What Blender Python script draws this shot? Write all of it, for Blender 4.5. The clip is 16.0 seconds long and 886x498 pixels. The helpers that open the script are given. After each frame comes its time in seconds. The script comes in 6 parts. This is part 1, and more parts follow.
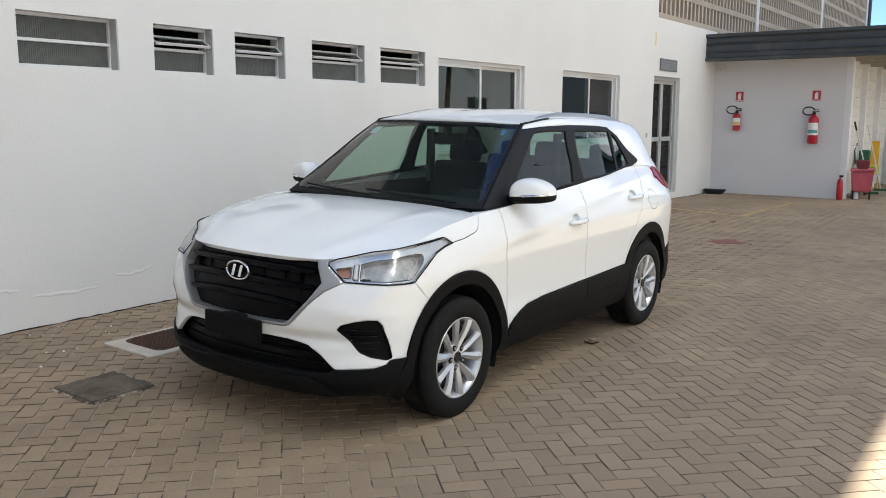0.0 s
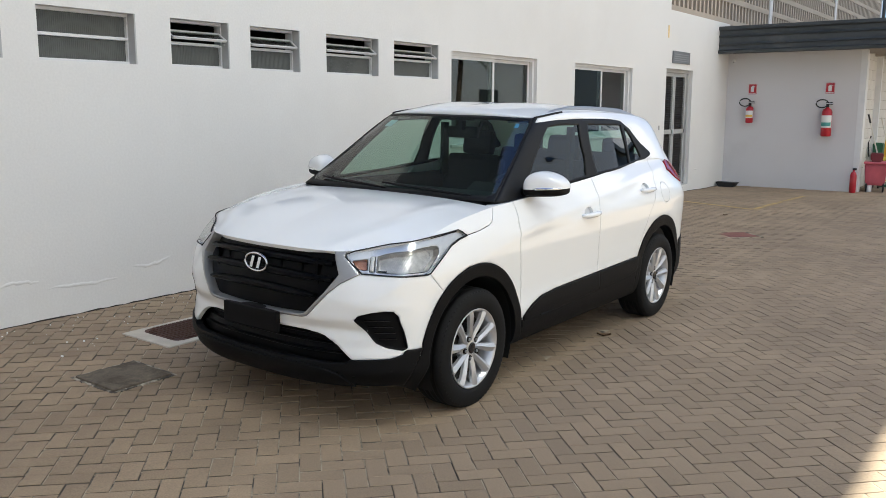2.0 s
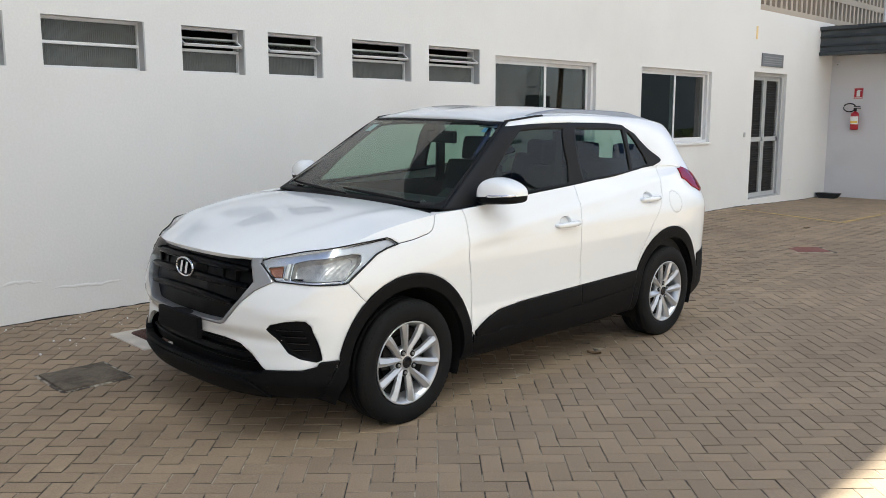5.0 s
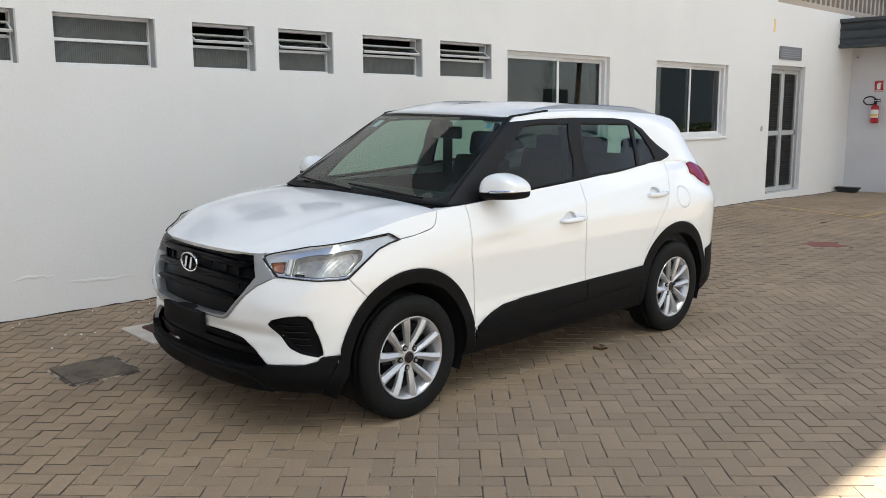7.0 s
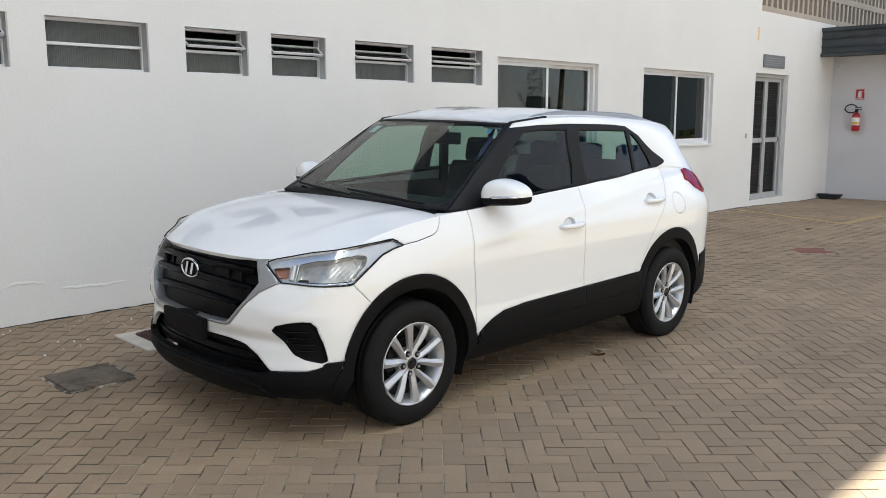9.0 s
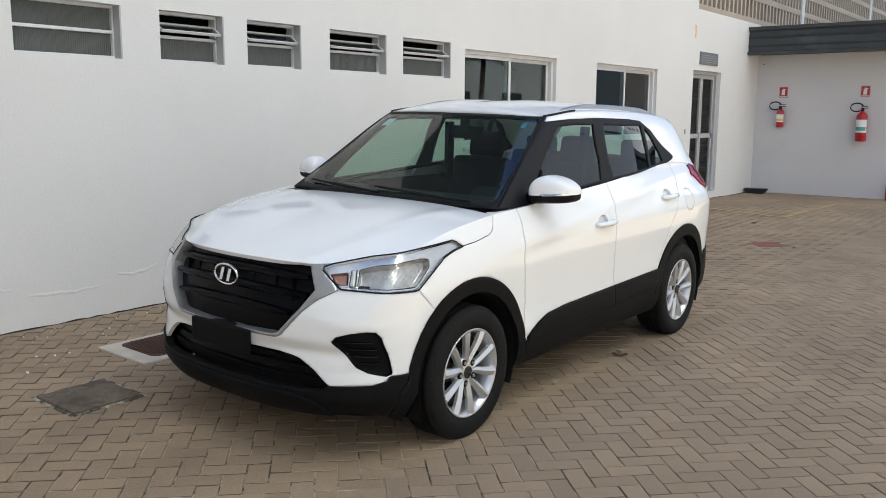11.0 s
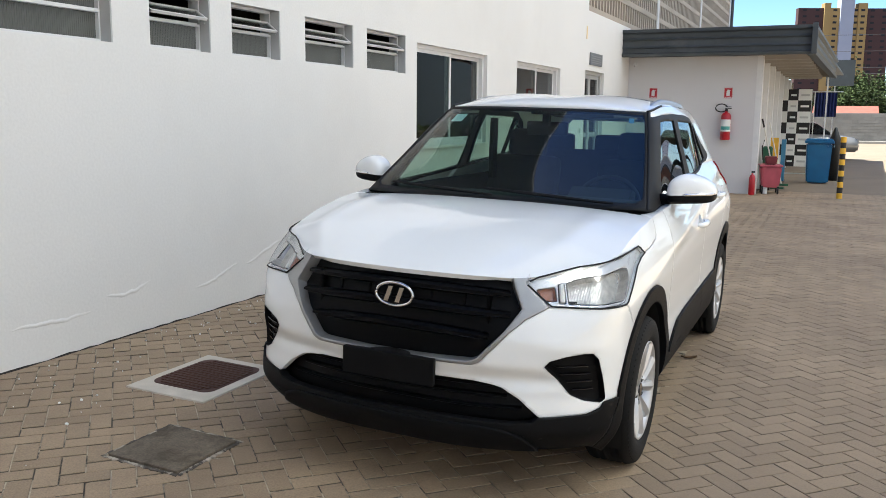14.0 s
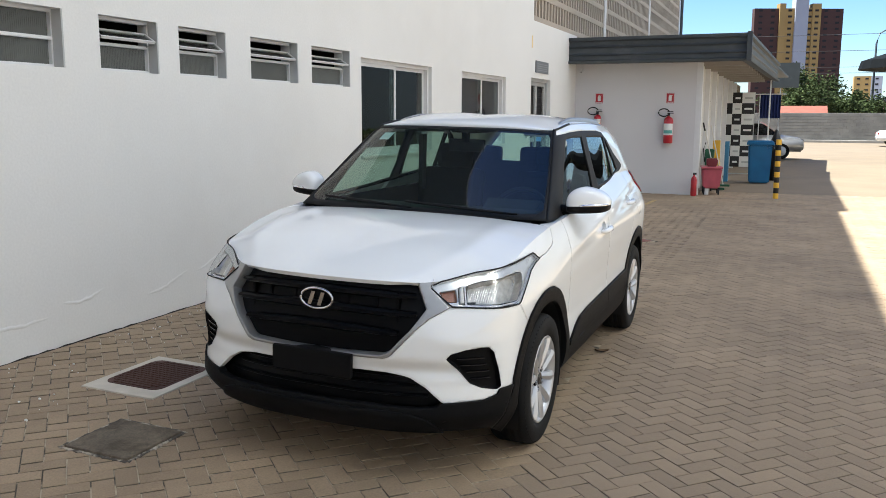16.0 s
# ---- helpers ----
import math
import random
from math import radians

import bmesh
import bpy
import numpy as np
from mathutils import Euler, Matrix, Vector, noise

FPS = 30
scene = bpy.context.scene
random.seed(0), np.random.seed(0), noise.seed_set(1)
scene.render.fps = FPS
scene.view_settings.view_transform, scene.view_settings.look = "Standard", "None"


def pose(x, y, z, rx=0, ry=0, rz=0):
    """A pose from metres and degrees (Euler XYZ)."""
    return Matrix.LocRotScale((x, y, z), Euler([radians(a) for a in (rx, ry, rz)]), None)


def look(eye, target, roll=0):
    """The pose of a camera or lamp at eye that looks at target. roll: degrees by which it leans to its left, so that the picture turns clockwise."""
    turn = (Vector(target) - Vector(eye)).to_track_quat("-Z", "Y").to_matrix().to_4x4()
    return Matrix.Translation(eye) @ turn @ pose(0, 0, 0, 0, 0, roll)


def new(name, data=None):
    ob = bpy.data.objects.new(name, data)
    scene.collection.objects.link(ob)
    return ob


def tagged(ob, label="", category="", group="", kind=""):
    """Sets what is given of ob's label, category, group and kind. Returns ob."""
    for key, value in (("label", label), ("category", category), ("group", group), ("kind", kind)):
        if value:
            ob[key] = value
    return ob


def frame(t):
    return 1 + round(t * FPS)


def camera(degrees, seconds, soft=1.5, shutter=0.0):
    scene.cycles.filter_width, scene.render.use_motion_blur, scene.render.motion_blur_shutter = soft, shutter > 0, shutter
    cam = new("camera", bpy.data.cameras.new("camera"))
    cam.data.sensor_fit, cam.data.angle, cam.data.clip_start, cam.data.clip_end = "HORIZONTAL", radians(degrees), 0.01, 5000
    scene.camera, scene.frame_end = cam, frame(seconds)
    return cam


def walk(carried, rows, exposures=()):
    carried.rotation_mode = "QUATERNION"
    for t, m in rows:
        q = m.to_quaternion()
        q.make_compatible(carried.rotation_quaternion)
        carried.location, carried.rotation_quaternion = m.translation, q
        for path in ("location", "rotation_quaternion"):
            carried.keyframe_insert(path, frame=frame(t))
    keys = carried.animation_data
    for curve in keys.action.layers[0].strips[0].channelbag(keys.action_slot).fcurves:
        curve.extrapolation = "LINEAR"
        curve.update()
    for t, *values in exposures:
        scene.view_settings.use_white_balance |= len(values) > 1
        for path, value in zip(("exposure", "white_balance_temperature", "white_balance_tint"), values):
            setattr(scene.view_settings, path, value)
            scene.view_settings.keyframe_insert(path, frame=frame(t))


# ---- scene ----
cam = camera(55.1, 16.0, 0.5)
PATH = [
    (0, (5.957, -3.673, 1.597), (4.816, -2.059, 1.29), 0.1),
    (0.5, (5.941, -3.695, 1.587), (4.796, -2.085, 1.279), 0.1),
    (1, (5.951, -3.725, 1.595), (4.801, -2.119, 1.281), 0.2),
    (1.5, (5.958, -3.729, 1.597), (4.802, -2.129, 1.276), 0.1),
    (2, (5.975, -3.736, 1.607), (4.815, -2.139, 1.282), 0.1),
    (2.5, (6.005, -3.694, 1.595), (4.84, -2.102, 1.27), 0.1),
    (3, (6.088, -3.512, 1.588), (4.889, -1.945, 1.261), 0.0),
    (3.5, (6.225, -3.298, 1.584), (4.966, -1.779, 1.256), -0.2),
    (5.8, (6.674, -2.85, 1.572), (5.255, -1.476, 1.257), -0.2),
    (6, (6.657, -2.846, 1.583), (5.235, -1.478, 1.26), -0.3),
    (6.5, (6.666, -2.852, 1.581), (5.239, -1.488, 1.258), -0.3),
    (7, (6.681, -2.857, 1.583), (5.262, -1.484, 1.265), -0.3),
    (7.5, (6.671, -2.864, 1.58), (5.265, -1.477, 1.268), -0.2),
    (8, (6.666, -2.875, 1.577), (5.267, -1.479, 1.271), -0.1),
    (8.5, (6.64, -2.885, 1.573), (5.244, -1.485, 1.27), -0.1),
    (9, (6.59, -2.936, 1.577), (5.202, -1.528, 1.274), -0.1),
    (9.2, (6.563, -2.977, 1.585), (5.181, -1.563, 1.284), 0.1),
    (11.3, (5.561, -3.339, 1.564), (4.409, -1.734, 1.25), 0.3),
    (11.5, (5.379, -3.391, 1.578), (4.268, -1.758, 1.266), 0.3),
    (12, (4.967, -3.364, 1.56), (3.934, -1.68, 1.246), 0.4),
    (12.5, (4.564, -3.35, 1.591), (3.598, -1.627, 1.277), 0.6),
    (13, (4.259, -3.405, 1.591), (3.348, -1.652, 1.276), 0.6),
    (13.5, (4.174, -3.547, 1.549), (3.304, -1.774, 1.236), 0.7),
    (14, (4.163, -3.704, 1.522), (3.34, -1.908, 1.211), 0.6),
    (14.5, (4.223, -3.917, 1.541), (3.454, -2.097, 1.233), 0.5),
    (15, (4.344, -4.072, 1.577), (3.603, -2.24, 1.273), 0.4),
    (15.5, (4.469, -4.09, 1.627), (3.731, -2.256, 1.322), 0.3),
    (16, (4.575, -4.055, 1.637), (3.826, -2.227, 1.328), 0.2),
]
EV = 2.13
walk(cam, [(t, look(eye, target, roll)) for t, eye, target, roll in PATH], [(0, EV), (9, EV), (11.5, EV + .05), (12.5, EV + .12), (14, EV + .2), (15, EV + .08), (16, EV)])

# ---- light ----
SUN_WAY = Vector((-0.49, -0.10, 1.0)).normalized()
SUN_EL = math.asin(SUN_WAY.z)
world = bpy.data.worlds.new("sky")
scene.world = world
world.use_nodes = True
wn, wl = world.node_tree.nodes, world.node_tree.links
sky = wn.new("ShaderNodeTexSky")
sky.sky_type, sky.sun_disc = "NISHITA", False
sky.sun_elevation, sky.sun_rotation = SUN_EL, math.atan2(SUN_WAY.x, SUN_WAY.y)
sky.air_density, sky.dust_density, sky.ozone_density = 0.9, 0.4, 3.5
wn["Background"].inputs["Strength"].default_value = 0.047
deep = wn.new("ShaderNodeHueSaturation")
deep.inputs["Saturation"].default_value, deep.inputs["Hue"].default_value = 1.12, 0.508
wl.new(sky.outputs["Color"], deep.inputs["Color"])
wl.new(deep.outputs["Color"], wn["Background"].inputs["Color"])
sun = new("sun", bpy.data.lights.new("sun", "SUN"))
sun.data.energy, sun.data.angle, sun.data.color = 3.8, radians(0.53), (1.0, 0.91, 0.78)
sun.matrix_world = look(20 * SUN_WAY, (0, 0, 0))
scene.view_settings.use_white_balance = True
scene.view_settings.white_balance_temperature = 5660
scene.view_settings.white_balance_tint = 3

# ---- materials ----


def material(name, color, rough=0.5, metal=0.0, vary=0.06, scale=3.0, grain=0.0, grain_scale=200.0, stain=None, stain_scale=1.2,
             stain_at=(0.55, 0.75), coat=0.0, object_random=0.0, island_random=0.0, spec=0.5):
    """A surface with two scales of variation: broad cloudy change of tone, fine grain with relief, and stains of a second colour."""
    m = bpy.data.materials.new(name)
    m.use_nodes = True
    n, l = m.node_tree.nodes, m.node_tree.links
    b = n["Principled BSDF"]
    b.inputs["Roughness"].default_value, b.inputs["Metallic"].default_value = rough, metal
    b.inputs["Coat Weight"].default_value = coat
    b.inputs["Coat Roughness"].default_value = 0.03
    b.inputs["Specular IOR Level"].default_value = spec
    tc = n.new("ShaderNodeTexCoord")
    big = n.new("ShaderNodeTexNoise")
    big.inputs["Scale"].default_value, big.inputs["Detail"].default_value = scale, 5
    l.new(tc.outputs["Object"], big.inputs["Vector"])
    ramp = n.new("ShaderNodeMapRange")
    ramp.inputs["From Min"].default_value, ramp.inputs["From Max"].default_value = 0.3, 0.7
    ramp.inputs["To Min"].default_value, ramp.inputs["To Max"].default_value = 1 - vary, 1 + vary
    l.new(big.outputs["Fac"], ramp.inputs["Value"])
    value = ramp.outputs["Result"]

    def times(a, bsock):
        mm = n.new("ShaderNodeMath")
        mm.operation = "MULTIPLY"
        l.new(a, mm.inputs[0])
        l.new(bsock, mm.inputs[1])
        return mm.outputs[0]

    def ranged(sock, amount):
        mr = n.new("ShaderNodeMapRange")
        mr.inputs["To Min"].default_value, mr.inputs["To Max"].default_value = 1 - amount, 1 + amount
        l.new(sock, mr.inputs["Value"])
        return mr.outputs["Result"]
    if object_random:
        value = times(value, ranged(n.new("ShaderNodeObjectInfo").outputs["Random"], object_random))
    if island_random:
        value = times(value, ranged(n.new("ShaderNodeNewGeometry").outputs["Random Per Island"], island_random))
    if grain:
        fine = n.new("ShaderNodeTexNoise")
        fine.inputs["Scale"].default_value, fine.inputs["Detail"].default_value = grain_scale, 3
        l.new(tc.outputs["Object"], fine.inputs["Vector"])
        bump = n.new("ShaderNodeBump")
        bump.inputs["Strength"].default_value, bump.inputs["Distance"].default_value = min(1.0, grain * 2), 0.003
        l.new(fine.outputs["Fac"], bump.inputs["Height"])
        l.new(bump.outputs["Normal"], b.inputs["Normal"])
        value = times(value, ranged(fine.outputs["Fac"], grain * 0.5))
    mul = n.new("ShaderNodeMix")
    mul.data_type, mul.blend_type = "RGBA", "MULTIPLY"
    mul.inputs["Factor"].default_value = 1.0
    mul.inputs["A"].default_value = (*color, 1)
    l.new(value, mul.inputs["B"])
    out = mul.outputs["Result"]
    if stain:
        sn = n.new("ShaderNodeTexNoise")
        sn.inputs["Scale"].default_value, sn.inputs["Detail"].default_value = stain_scale, 8
        sn.inputs["Roughness"].default_value = 0.65
        l.new(tc.outputs["Object"], sn.inputs["Vector"])
        mr = n.new("ShaderNodeMapRange")
        mr.inputs["From Min"].default_value, mr.inputs["From Max"].default_value = stain_at
        mr.inputs["To Max"].default_value = stain[3] if len(stain) > 3 else 0.6
        l.new(sn.outputs["Fac"], mr.inputs["Value"])
        mx = n.new("ShaderNodeMix")
        mx.data_type = "RGBA"
        l.new(mr.outputs["Result"], mx.inputs["Factor"])
        l.new(out, mx.inputs["A"])
        mx.inputs["B"].default_value = (*stain[:3], 1)
        out = mx.outputs["Result"]
    l.new(out, b.inputs["Base Color"])
    return m


def glass_material(name, tint, ior=1.5, rough=0.0):
    """Thin clear pane: tinted see-through with mirror gloss by Fresnel."""
    m = bpy.data.materials.new(name)
    m.use_nodes = True
    n, l = m.node_tree.nodes, m.node_tree.links
    n.remove(n["Principled BSDF"])
    tr, gl, mix = n.new("ShaderNodeBsdfTransparent"), n.new("ShaderNodeBsdfGlossy"), n.new("ShaderNodeMixShader")
    lw, power, scale_, base = n.new("ShaderNodeLayerWeight"), n.new("ShaderNodeMath"), n.new("ShaderNodeMath"), n.new("ShaderNodeMath")
    r0 = 2 * ((ior - 1) / (ior + 1)) ** 2
    tr.inputs["Color"].default_value = (*tint, 1)
    gl.inputs["Roughness"].default_value = rough
    lw.inputs["Blend"].default_value = 0.5
    power.operation, scale_.operation, base.operation = "POWER", "MULTIPLY", "ADD"
    power.inputs[1].default_value, scale_.inputs[1].default_value, base.inputs[1].default_value = 4.5, 1 - r0, r0
    l.new(lw.outputs["Facing"], power.inputs[0])
    l.new(power.outputs[0], scale_.inputs[0])
    l.new(scale_.outputs[0], base.inputs[0])
    l.new(base.outputs[0], mix.inputs[0])
    l.new(tr.outputs[0], mix.inputs[1])
    l.new(gl.outputs[0], mix.inputs[2])
    l.new(mix.outputs[0], n["Material Output"].inputs["Surface"])
    return m


WALL = material("white_render", (0.78, 0.77, 0.75), 0.75, vary=0.025, scale=0.7, grain=0.12, grain_scale=55, stain=(0.62, 0.60, 0.57, 0.35), stain_scale=0.5, stain_at=(0.5, 0.8))
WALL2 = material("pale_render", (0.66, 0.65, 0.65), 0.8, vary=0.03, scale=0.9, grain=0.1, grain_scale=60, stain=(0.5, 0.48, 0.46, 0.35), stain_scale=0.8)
PAVER = material("concrete_paver", (0.312, 0.230, 0.146), 0.85, vary=0.14, scale=1.2, grain=0.8, grain_scale=130, island_random=0.11, stain=(0.16, 0.115, 0.078, 0.6), stain_scale=0.7, stain_at=(0.45, 0.72))
PAVER_ONE = material("concrete_paver_single", (0.312, 0.230, 0.146), 0.85, vary=0.14, scale=1.2, grain=0.8, grain_scale=130, object_random=0.11, stain=(0.16, 0.115, 0.078, 0.6), stain_scale=0.7, stain_at=(0.45, 0.72))
JOINT = material("sand_joint", (0.40, 0.335, 0.24), 0.95, vary=0.3, scale=9, grain=0.4, grain_scale=300, stain=(0.045, 0.038, 0.029, 0.95), stain_scale=5, stain_at=(0.48, 0.56))
PAVER_SIDE = material("soiled_paver_side", (0.13, 0.104, 0.075), 0.95, vary=0.4, scale=3, grain=0.3, grain_scale=200)
JOINT_DARK = material("dark_joint", (0.03, 0.026, 0.022), 0.95, vary=0.4, scale=20, grain=0.4, grain_scale=150)
YARD = material("yard_paving", (0.195, 0.148, 0.098), 0.9, vary=0.10, scale=0.6, grain=0.3, grain_scale=90, stain=(0.2, 0.17, 0.14, 0.5), stain_scale=0.25)
ALU = material("white_aluminium", (0.72, 0.72, 0.72), 0.4, vary=0.03, scale=8)
ALU_GREY = material("grey_aluminium", (0.46, 0.465, 0.46), 0.45, metal=0.0, vary=0.04, scale=8)
# near-black room walls; the dimness indoors is put into their colour
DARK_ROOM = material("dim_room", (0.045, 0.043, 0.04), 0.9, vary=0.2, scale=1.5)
PANE = glass_material("window_glass", (0.55, 0.6, 0.58))
RIBBED = material("ribbed_glass", (0.085, 0.09, 0.085), 0.25, vary=0.1, scale=6, spec=0.6)
FASCIA = material("grey_sheet_metal", (0.050, 0.058, 0.062), 0.5, metal=0.0, vary=0.12, scale=2.5, grain=0.05, stain=(0.16, 0.17, 0.17, 0.35), stain_scale=2.0)
COBOGO = material("concrete_screen", (0.42, 0.365, 0.30), 0.9, vary=0.08, scale=1.0, grain=0.2, grain_scale=60, stain=(0.33, 0.29, 0.25, 0.4), stain_scale=0.7)
COBOGO_SHADE = material("screen_shade", (0.10, 0.085, 0.07), 0.95, vary=0.15, scale=1.0)
RED = material("red_enamel", (0.42, 0.010, 0.022), 0.3, vary=0.05, scale=8, coat=0.3)
BLACK = material("black_rubber", (0.010, 0.010, 0.010), 0.55, vary=0.15, scale=10)
PAPER = material("white_paper", (0.78, 0.78, 0.75), 0.5, vary=0.03, scale=20)

# ---- mesh helpers ----


def obj(name, bm, mat, parent=None, label="", smooth=False):
    me = bpy.data.meshes.new(name)
    bm.to_mesh(me)
    bm.free()
    if smooth:
        me.shade_smooth()
    for m in (mat if isinstance(mat, (list, tuple)) else [mat]):
        me.materials.append(m)
    ob = new(name, me)
    ob.parent = parent
    if label:
        ob["label"] = label
    return ob


def part(name, bm, mat, parent, label="", smooth=False):
    return obj(name, bm, mat, parent, label, smooth)


def thing(name, label, category, at=(0, 0, 0), turn=0.0, group="", kind=""):
    e = new(name)
    e.empty_display_size = 0.1
    e.matrix_world = pose(*at, 0, 0, turn)
    return tagged(e, label, category, group, kind)


def box(bm, lo, hi, bevel=0.0):
    """Adds a box between two corners to bm, with its edges rounded off."""
    c = [(a + b) / 2 for a, b in zip(lo, hi)]
    s = [abs(b - a) for a, b in zip(lo, hi)]
    r = bmesh.ops.create_cube(bm, size=1.0, matrix=Matrix.Translation(c) @ Matrix.Diagonal((*s, 1)))
    if bevel:
        es = {e for v in r["verts"] for e in v.link_edges}
        bmesh.ops.bevel(bm, geom=list(es), offset=bevel, segments=2, affect="EDGES", profile=0.6)
    return bm


def boxes(*args):
    bm = bmesh.new()
    for a in args:
        box(bm, *a)
    return bm


def lathe(bm, profile, steps=32, m=Matrix(), closed=False):
    """Turns (radius, height) pairs round z; m places the result."""
    rings = []
    for r, z in profile:
        rings.append([bm.verts.new(m @ Vector((r * math.cos(2 * math.pi * k / steps), r * math.sin(2 * math.pi * k / steps), z))) for k in range(steps)])
    for a, b in zip(rings, rings[1:] + (rings[:1] if closed else [])):
        for k in range(steps):
            bm.faces.new((a[k], a[(k + 1) % steps], b[(k + 1) % steps], b[k]))
    if not closed:
        for ring, flip in ((rings[0], True), (rings[-1], False)):
            if (ring[0].co - ring[steps // 2].co).length > 1e-4:
                bm.faces.new(ring[::-1] if flip else ring)
    return bm


def tube(bm, points, radius, sides=10, caps=True):
    """A round bar that follows a line of points; radius may be a list."""
    pts = [Vector(p) for p in points]
    rings = []
    up = Vector((0, 0, 1))
    for i, p in enumerate(pts):
        d = (pts[min(i + 1, len(pts) - 1)] - pts[max(i - 1, 0)]).normalized()
        a = d.cross(up if abs(d.dot(up)) < 0.95 else Vector((1, 0, 0))).normalized()
        b = d.cross(a)
        r = radius[i] if isinstance(radius, (list, tuple)) else radius
        rings.append([bm.verts.new(p + r * (math.cos(2 * math.pi * k / sides) * a + math.sin(2 * math.pi * k / sides) * b)) for k in range(sides)])
    for a, b in zip(rings, rings[1:]):
        for k in range(sides):
            bm.faces.new((a[k], a[(k + 1) % sides], b[(k + 1) % sides], b[k]))
    if caps:
        bm.faces.new(rings[0][::-1])
        bm.faces.new(rings[-1])
    return bm


def prism(bm, outline, a, b, axis="y"):
    """A plate: an outline in two axes, drawn out from a to b along the third."""
    def at(p, q):
        return {"x": (q, p[0], p[1]), "y": (p[0], q, p[1]), "z": (p[0], p[1], q)}[axis]
    f = [bm.verts.new(at(p, a)) for p in outline]
    g = [bm.verts.new(at(p, b)) for p in outline]
    n = len(outline)
    bm.faces.new(f)
    bm.faces.new(g[::-1])
    for k in range(n):
        bm.faces.new((f[k], g[k], g[(k + 1) % n], f[(k + 1) % n]))
    bmesh.ops.recalc_face_normals(bm, faces=bm.faces)
    return bm


def smooth01(a, b, v):
    t = min(1.0, max(0.0, (v - a) / (b - a)))
    return t * t * (3 - 2 * t)


# ---- ground ----


def lift(x, y):
    """The paving's height: it falls from the wall to the car and, past the louvred door, to the low building."""
    return -0.02 + 0.078 * (1 - min(1.0, max(0.0, x) / 3.4)) * (1 - 0.87 * smooth01(10.5, 14.2, y)) - 0.03 * smooth01(14, 22, y)


def ground():
    xs = [-400, -60] + [-3 + 0.5 * k for k in range(35)] + [20, 60, 400]
    ys = [-60] + [-8 + 0.5 * k for k in range(65)] + [30, 40, 80, 250, 900]
    bm = bmesh.new()
    g = [[bm.verts.new((x, y, lift(x, y) - 0.0045)) for y in ys] for x in xs]
    for i in range(len(xs) - 1):
        for j in range(len(ys) - 1):
            near = -3 < xs[i] + 0.1 < 8.9 and -6.1 < ys[j] + 0.1 < 15.3
            f = bm.faces.new((g[i][j], g[i + 1][j], g[i + 1][j + 1], g[i][j + 1]))
            f.material_index = 0 if near else 1
            f.smooth = True
    return tagged(obj("ground", bm, [JOINT, YARD]), "sandy paved yard sheet under the concrete pavers", "ground", kind="structure")


GROUND = ground()

# ---- the long white wall ----


def wall_block(name, x0, x1, y0, y1, z0, z1, holes, mat):
    """A wall between x0 and x1 with openings (y0, y1, z0, z1) cut right through it."""
    ys = sorted({y0, y1, *(v for h in holes for v in h[:2])})
    zs = sorted({z0, z1, *(v for h in holes for v in h[2:])})
    bm = bmesh.new()

    def solid(i, j):
        if not (0 <= i < len(ys) - 1 and 0 <= j < len(zs) - 1):
            return False
        y, z = (ys[i] + ys[i + 1]) / 2, (zs[j] + zs[j + 1]) / 2
        return not any(h[0] < y < h[1] and h[2] < z < h[3] for h in holes)

    def quad(*ps):
        bm.faces.new([bm.verts.new(p) for p in ps])
    for i in range(len(ys) - 1):
        for j in range(len(zs) - 1):
            if not solid(i, j):
                continue
            a, b, c, d = ys[i], ys[i + 1], zs[j], zs[j + 1]
            quad((x1, a, c), (x1, b, c), (x1, b, d), (x1, a, d))
            quad((x0, a, c), (x0, a, d), (x0, b, d), (x0, b, c))
            if not solid(i - 1, j):
                quad((x0, a, c), (x1, a, c), (x1, a, d), (x0, a, d))
            if not solid(i + 1, j):
                quad((x0, b, c), (x0, b, d), (x1, b, d), (x1, b, c))
            if not solid(i, j - 1):
                quad((x0, a, c), (x0, b, c), (x1, b, c), (x1, a, c))
            if not solid(i, j + 1):
                quad((x0, a, d), (x1, a, d), (x1, b, d), (x0, b, d))
    bmesh.ops.remove_doubles(bm, verts=bm.verts, dist=1e-5)
    return obj(name, bm, mat)


AWNINGS = [(-1.48, -0.675), (-0.415, 0.387), (0.71, 1.315), (1.555, 2.17), (2.527, 3.325), (3.58, 4.395)]
SLIDERS = [(4.655, 6.69), (7.816, 9.89)]
AW_Z, SL_Z = (1.952, 2.338), (1.18, 2.29)
DOOR = (11.39, 12.74, 0.15, 2.35)
holes = [(a, b, *AW_Z) for a, b in AWNINGS] + [(a, b, *SL_Z) for a, b in SLIDERS] + [DOOR]
WALL_TOP = 10.8
tagged(wall_block("wall_west", -0.2, 0.0, -16.0, 14.85, -0.3, 3.39, holes, WALL), "white rendered wall with a row of small awning windows", "wall", kind="structure")
tagged(wall_block("wall_west_eaves", -0.2, 0.0, -16.0, 11.5, 4.6, WALL_TOP, [], FASCIA), "dark sheet-metal band at the top of the white wall", "wall", kind="structure")
tagged(wall_block("wall_west_upper", -0.2, 0.0, -16.0, 11.5, 3.39, 4.6, [], WALL), "white rendered upper wall of the same building", "wall", kind="structure")


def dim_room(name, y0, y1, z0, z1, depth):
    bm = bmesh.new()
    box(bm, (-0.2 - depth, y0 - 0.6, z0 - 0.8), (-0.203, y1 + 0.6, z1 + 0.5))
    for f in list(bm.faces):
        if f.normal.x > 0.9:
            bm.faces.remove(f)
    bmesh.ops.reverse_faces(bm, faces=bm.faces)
    return tagged(obj(name, bm, DARK_ROOM), "room behind the windows, its dimness put into dark walls", "room", kind="structure")


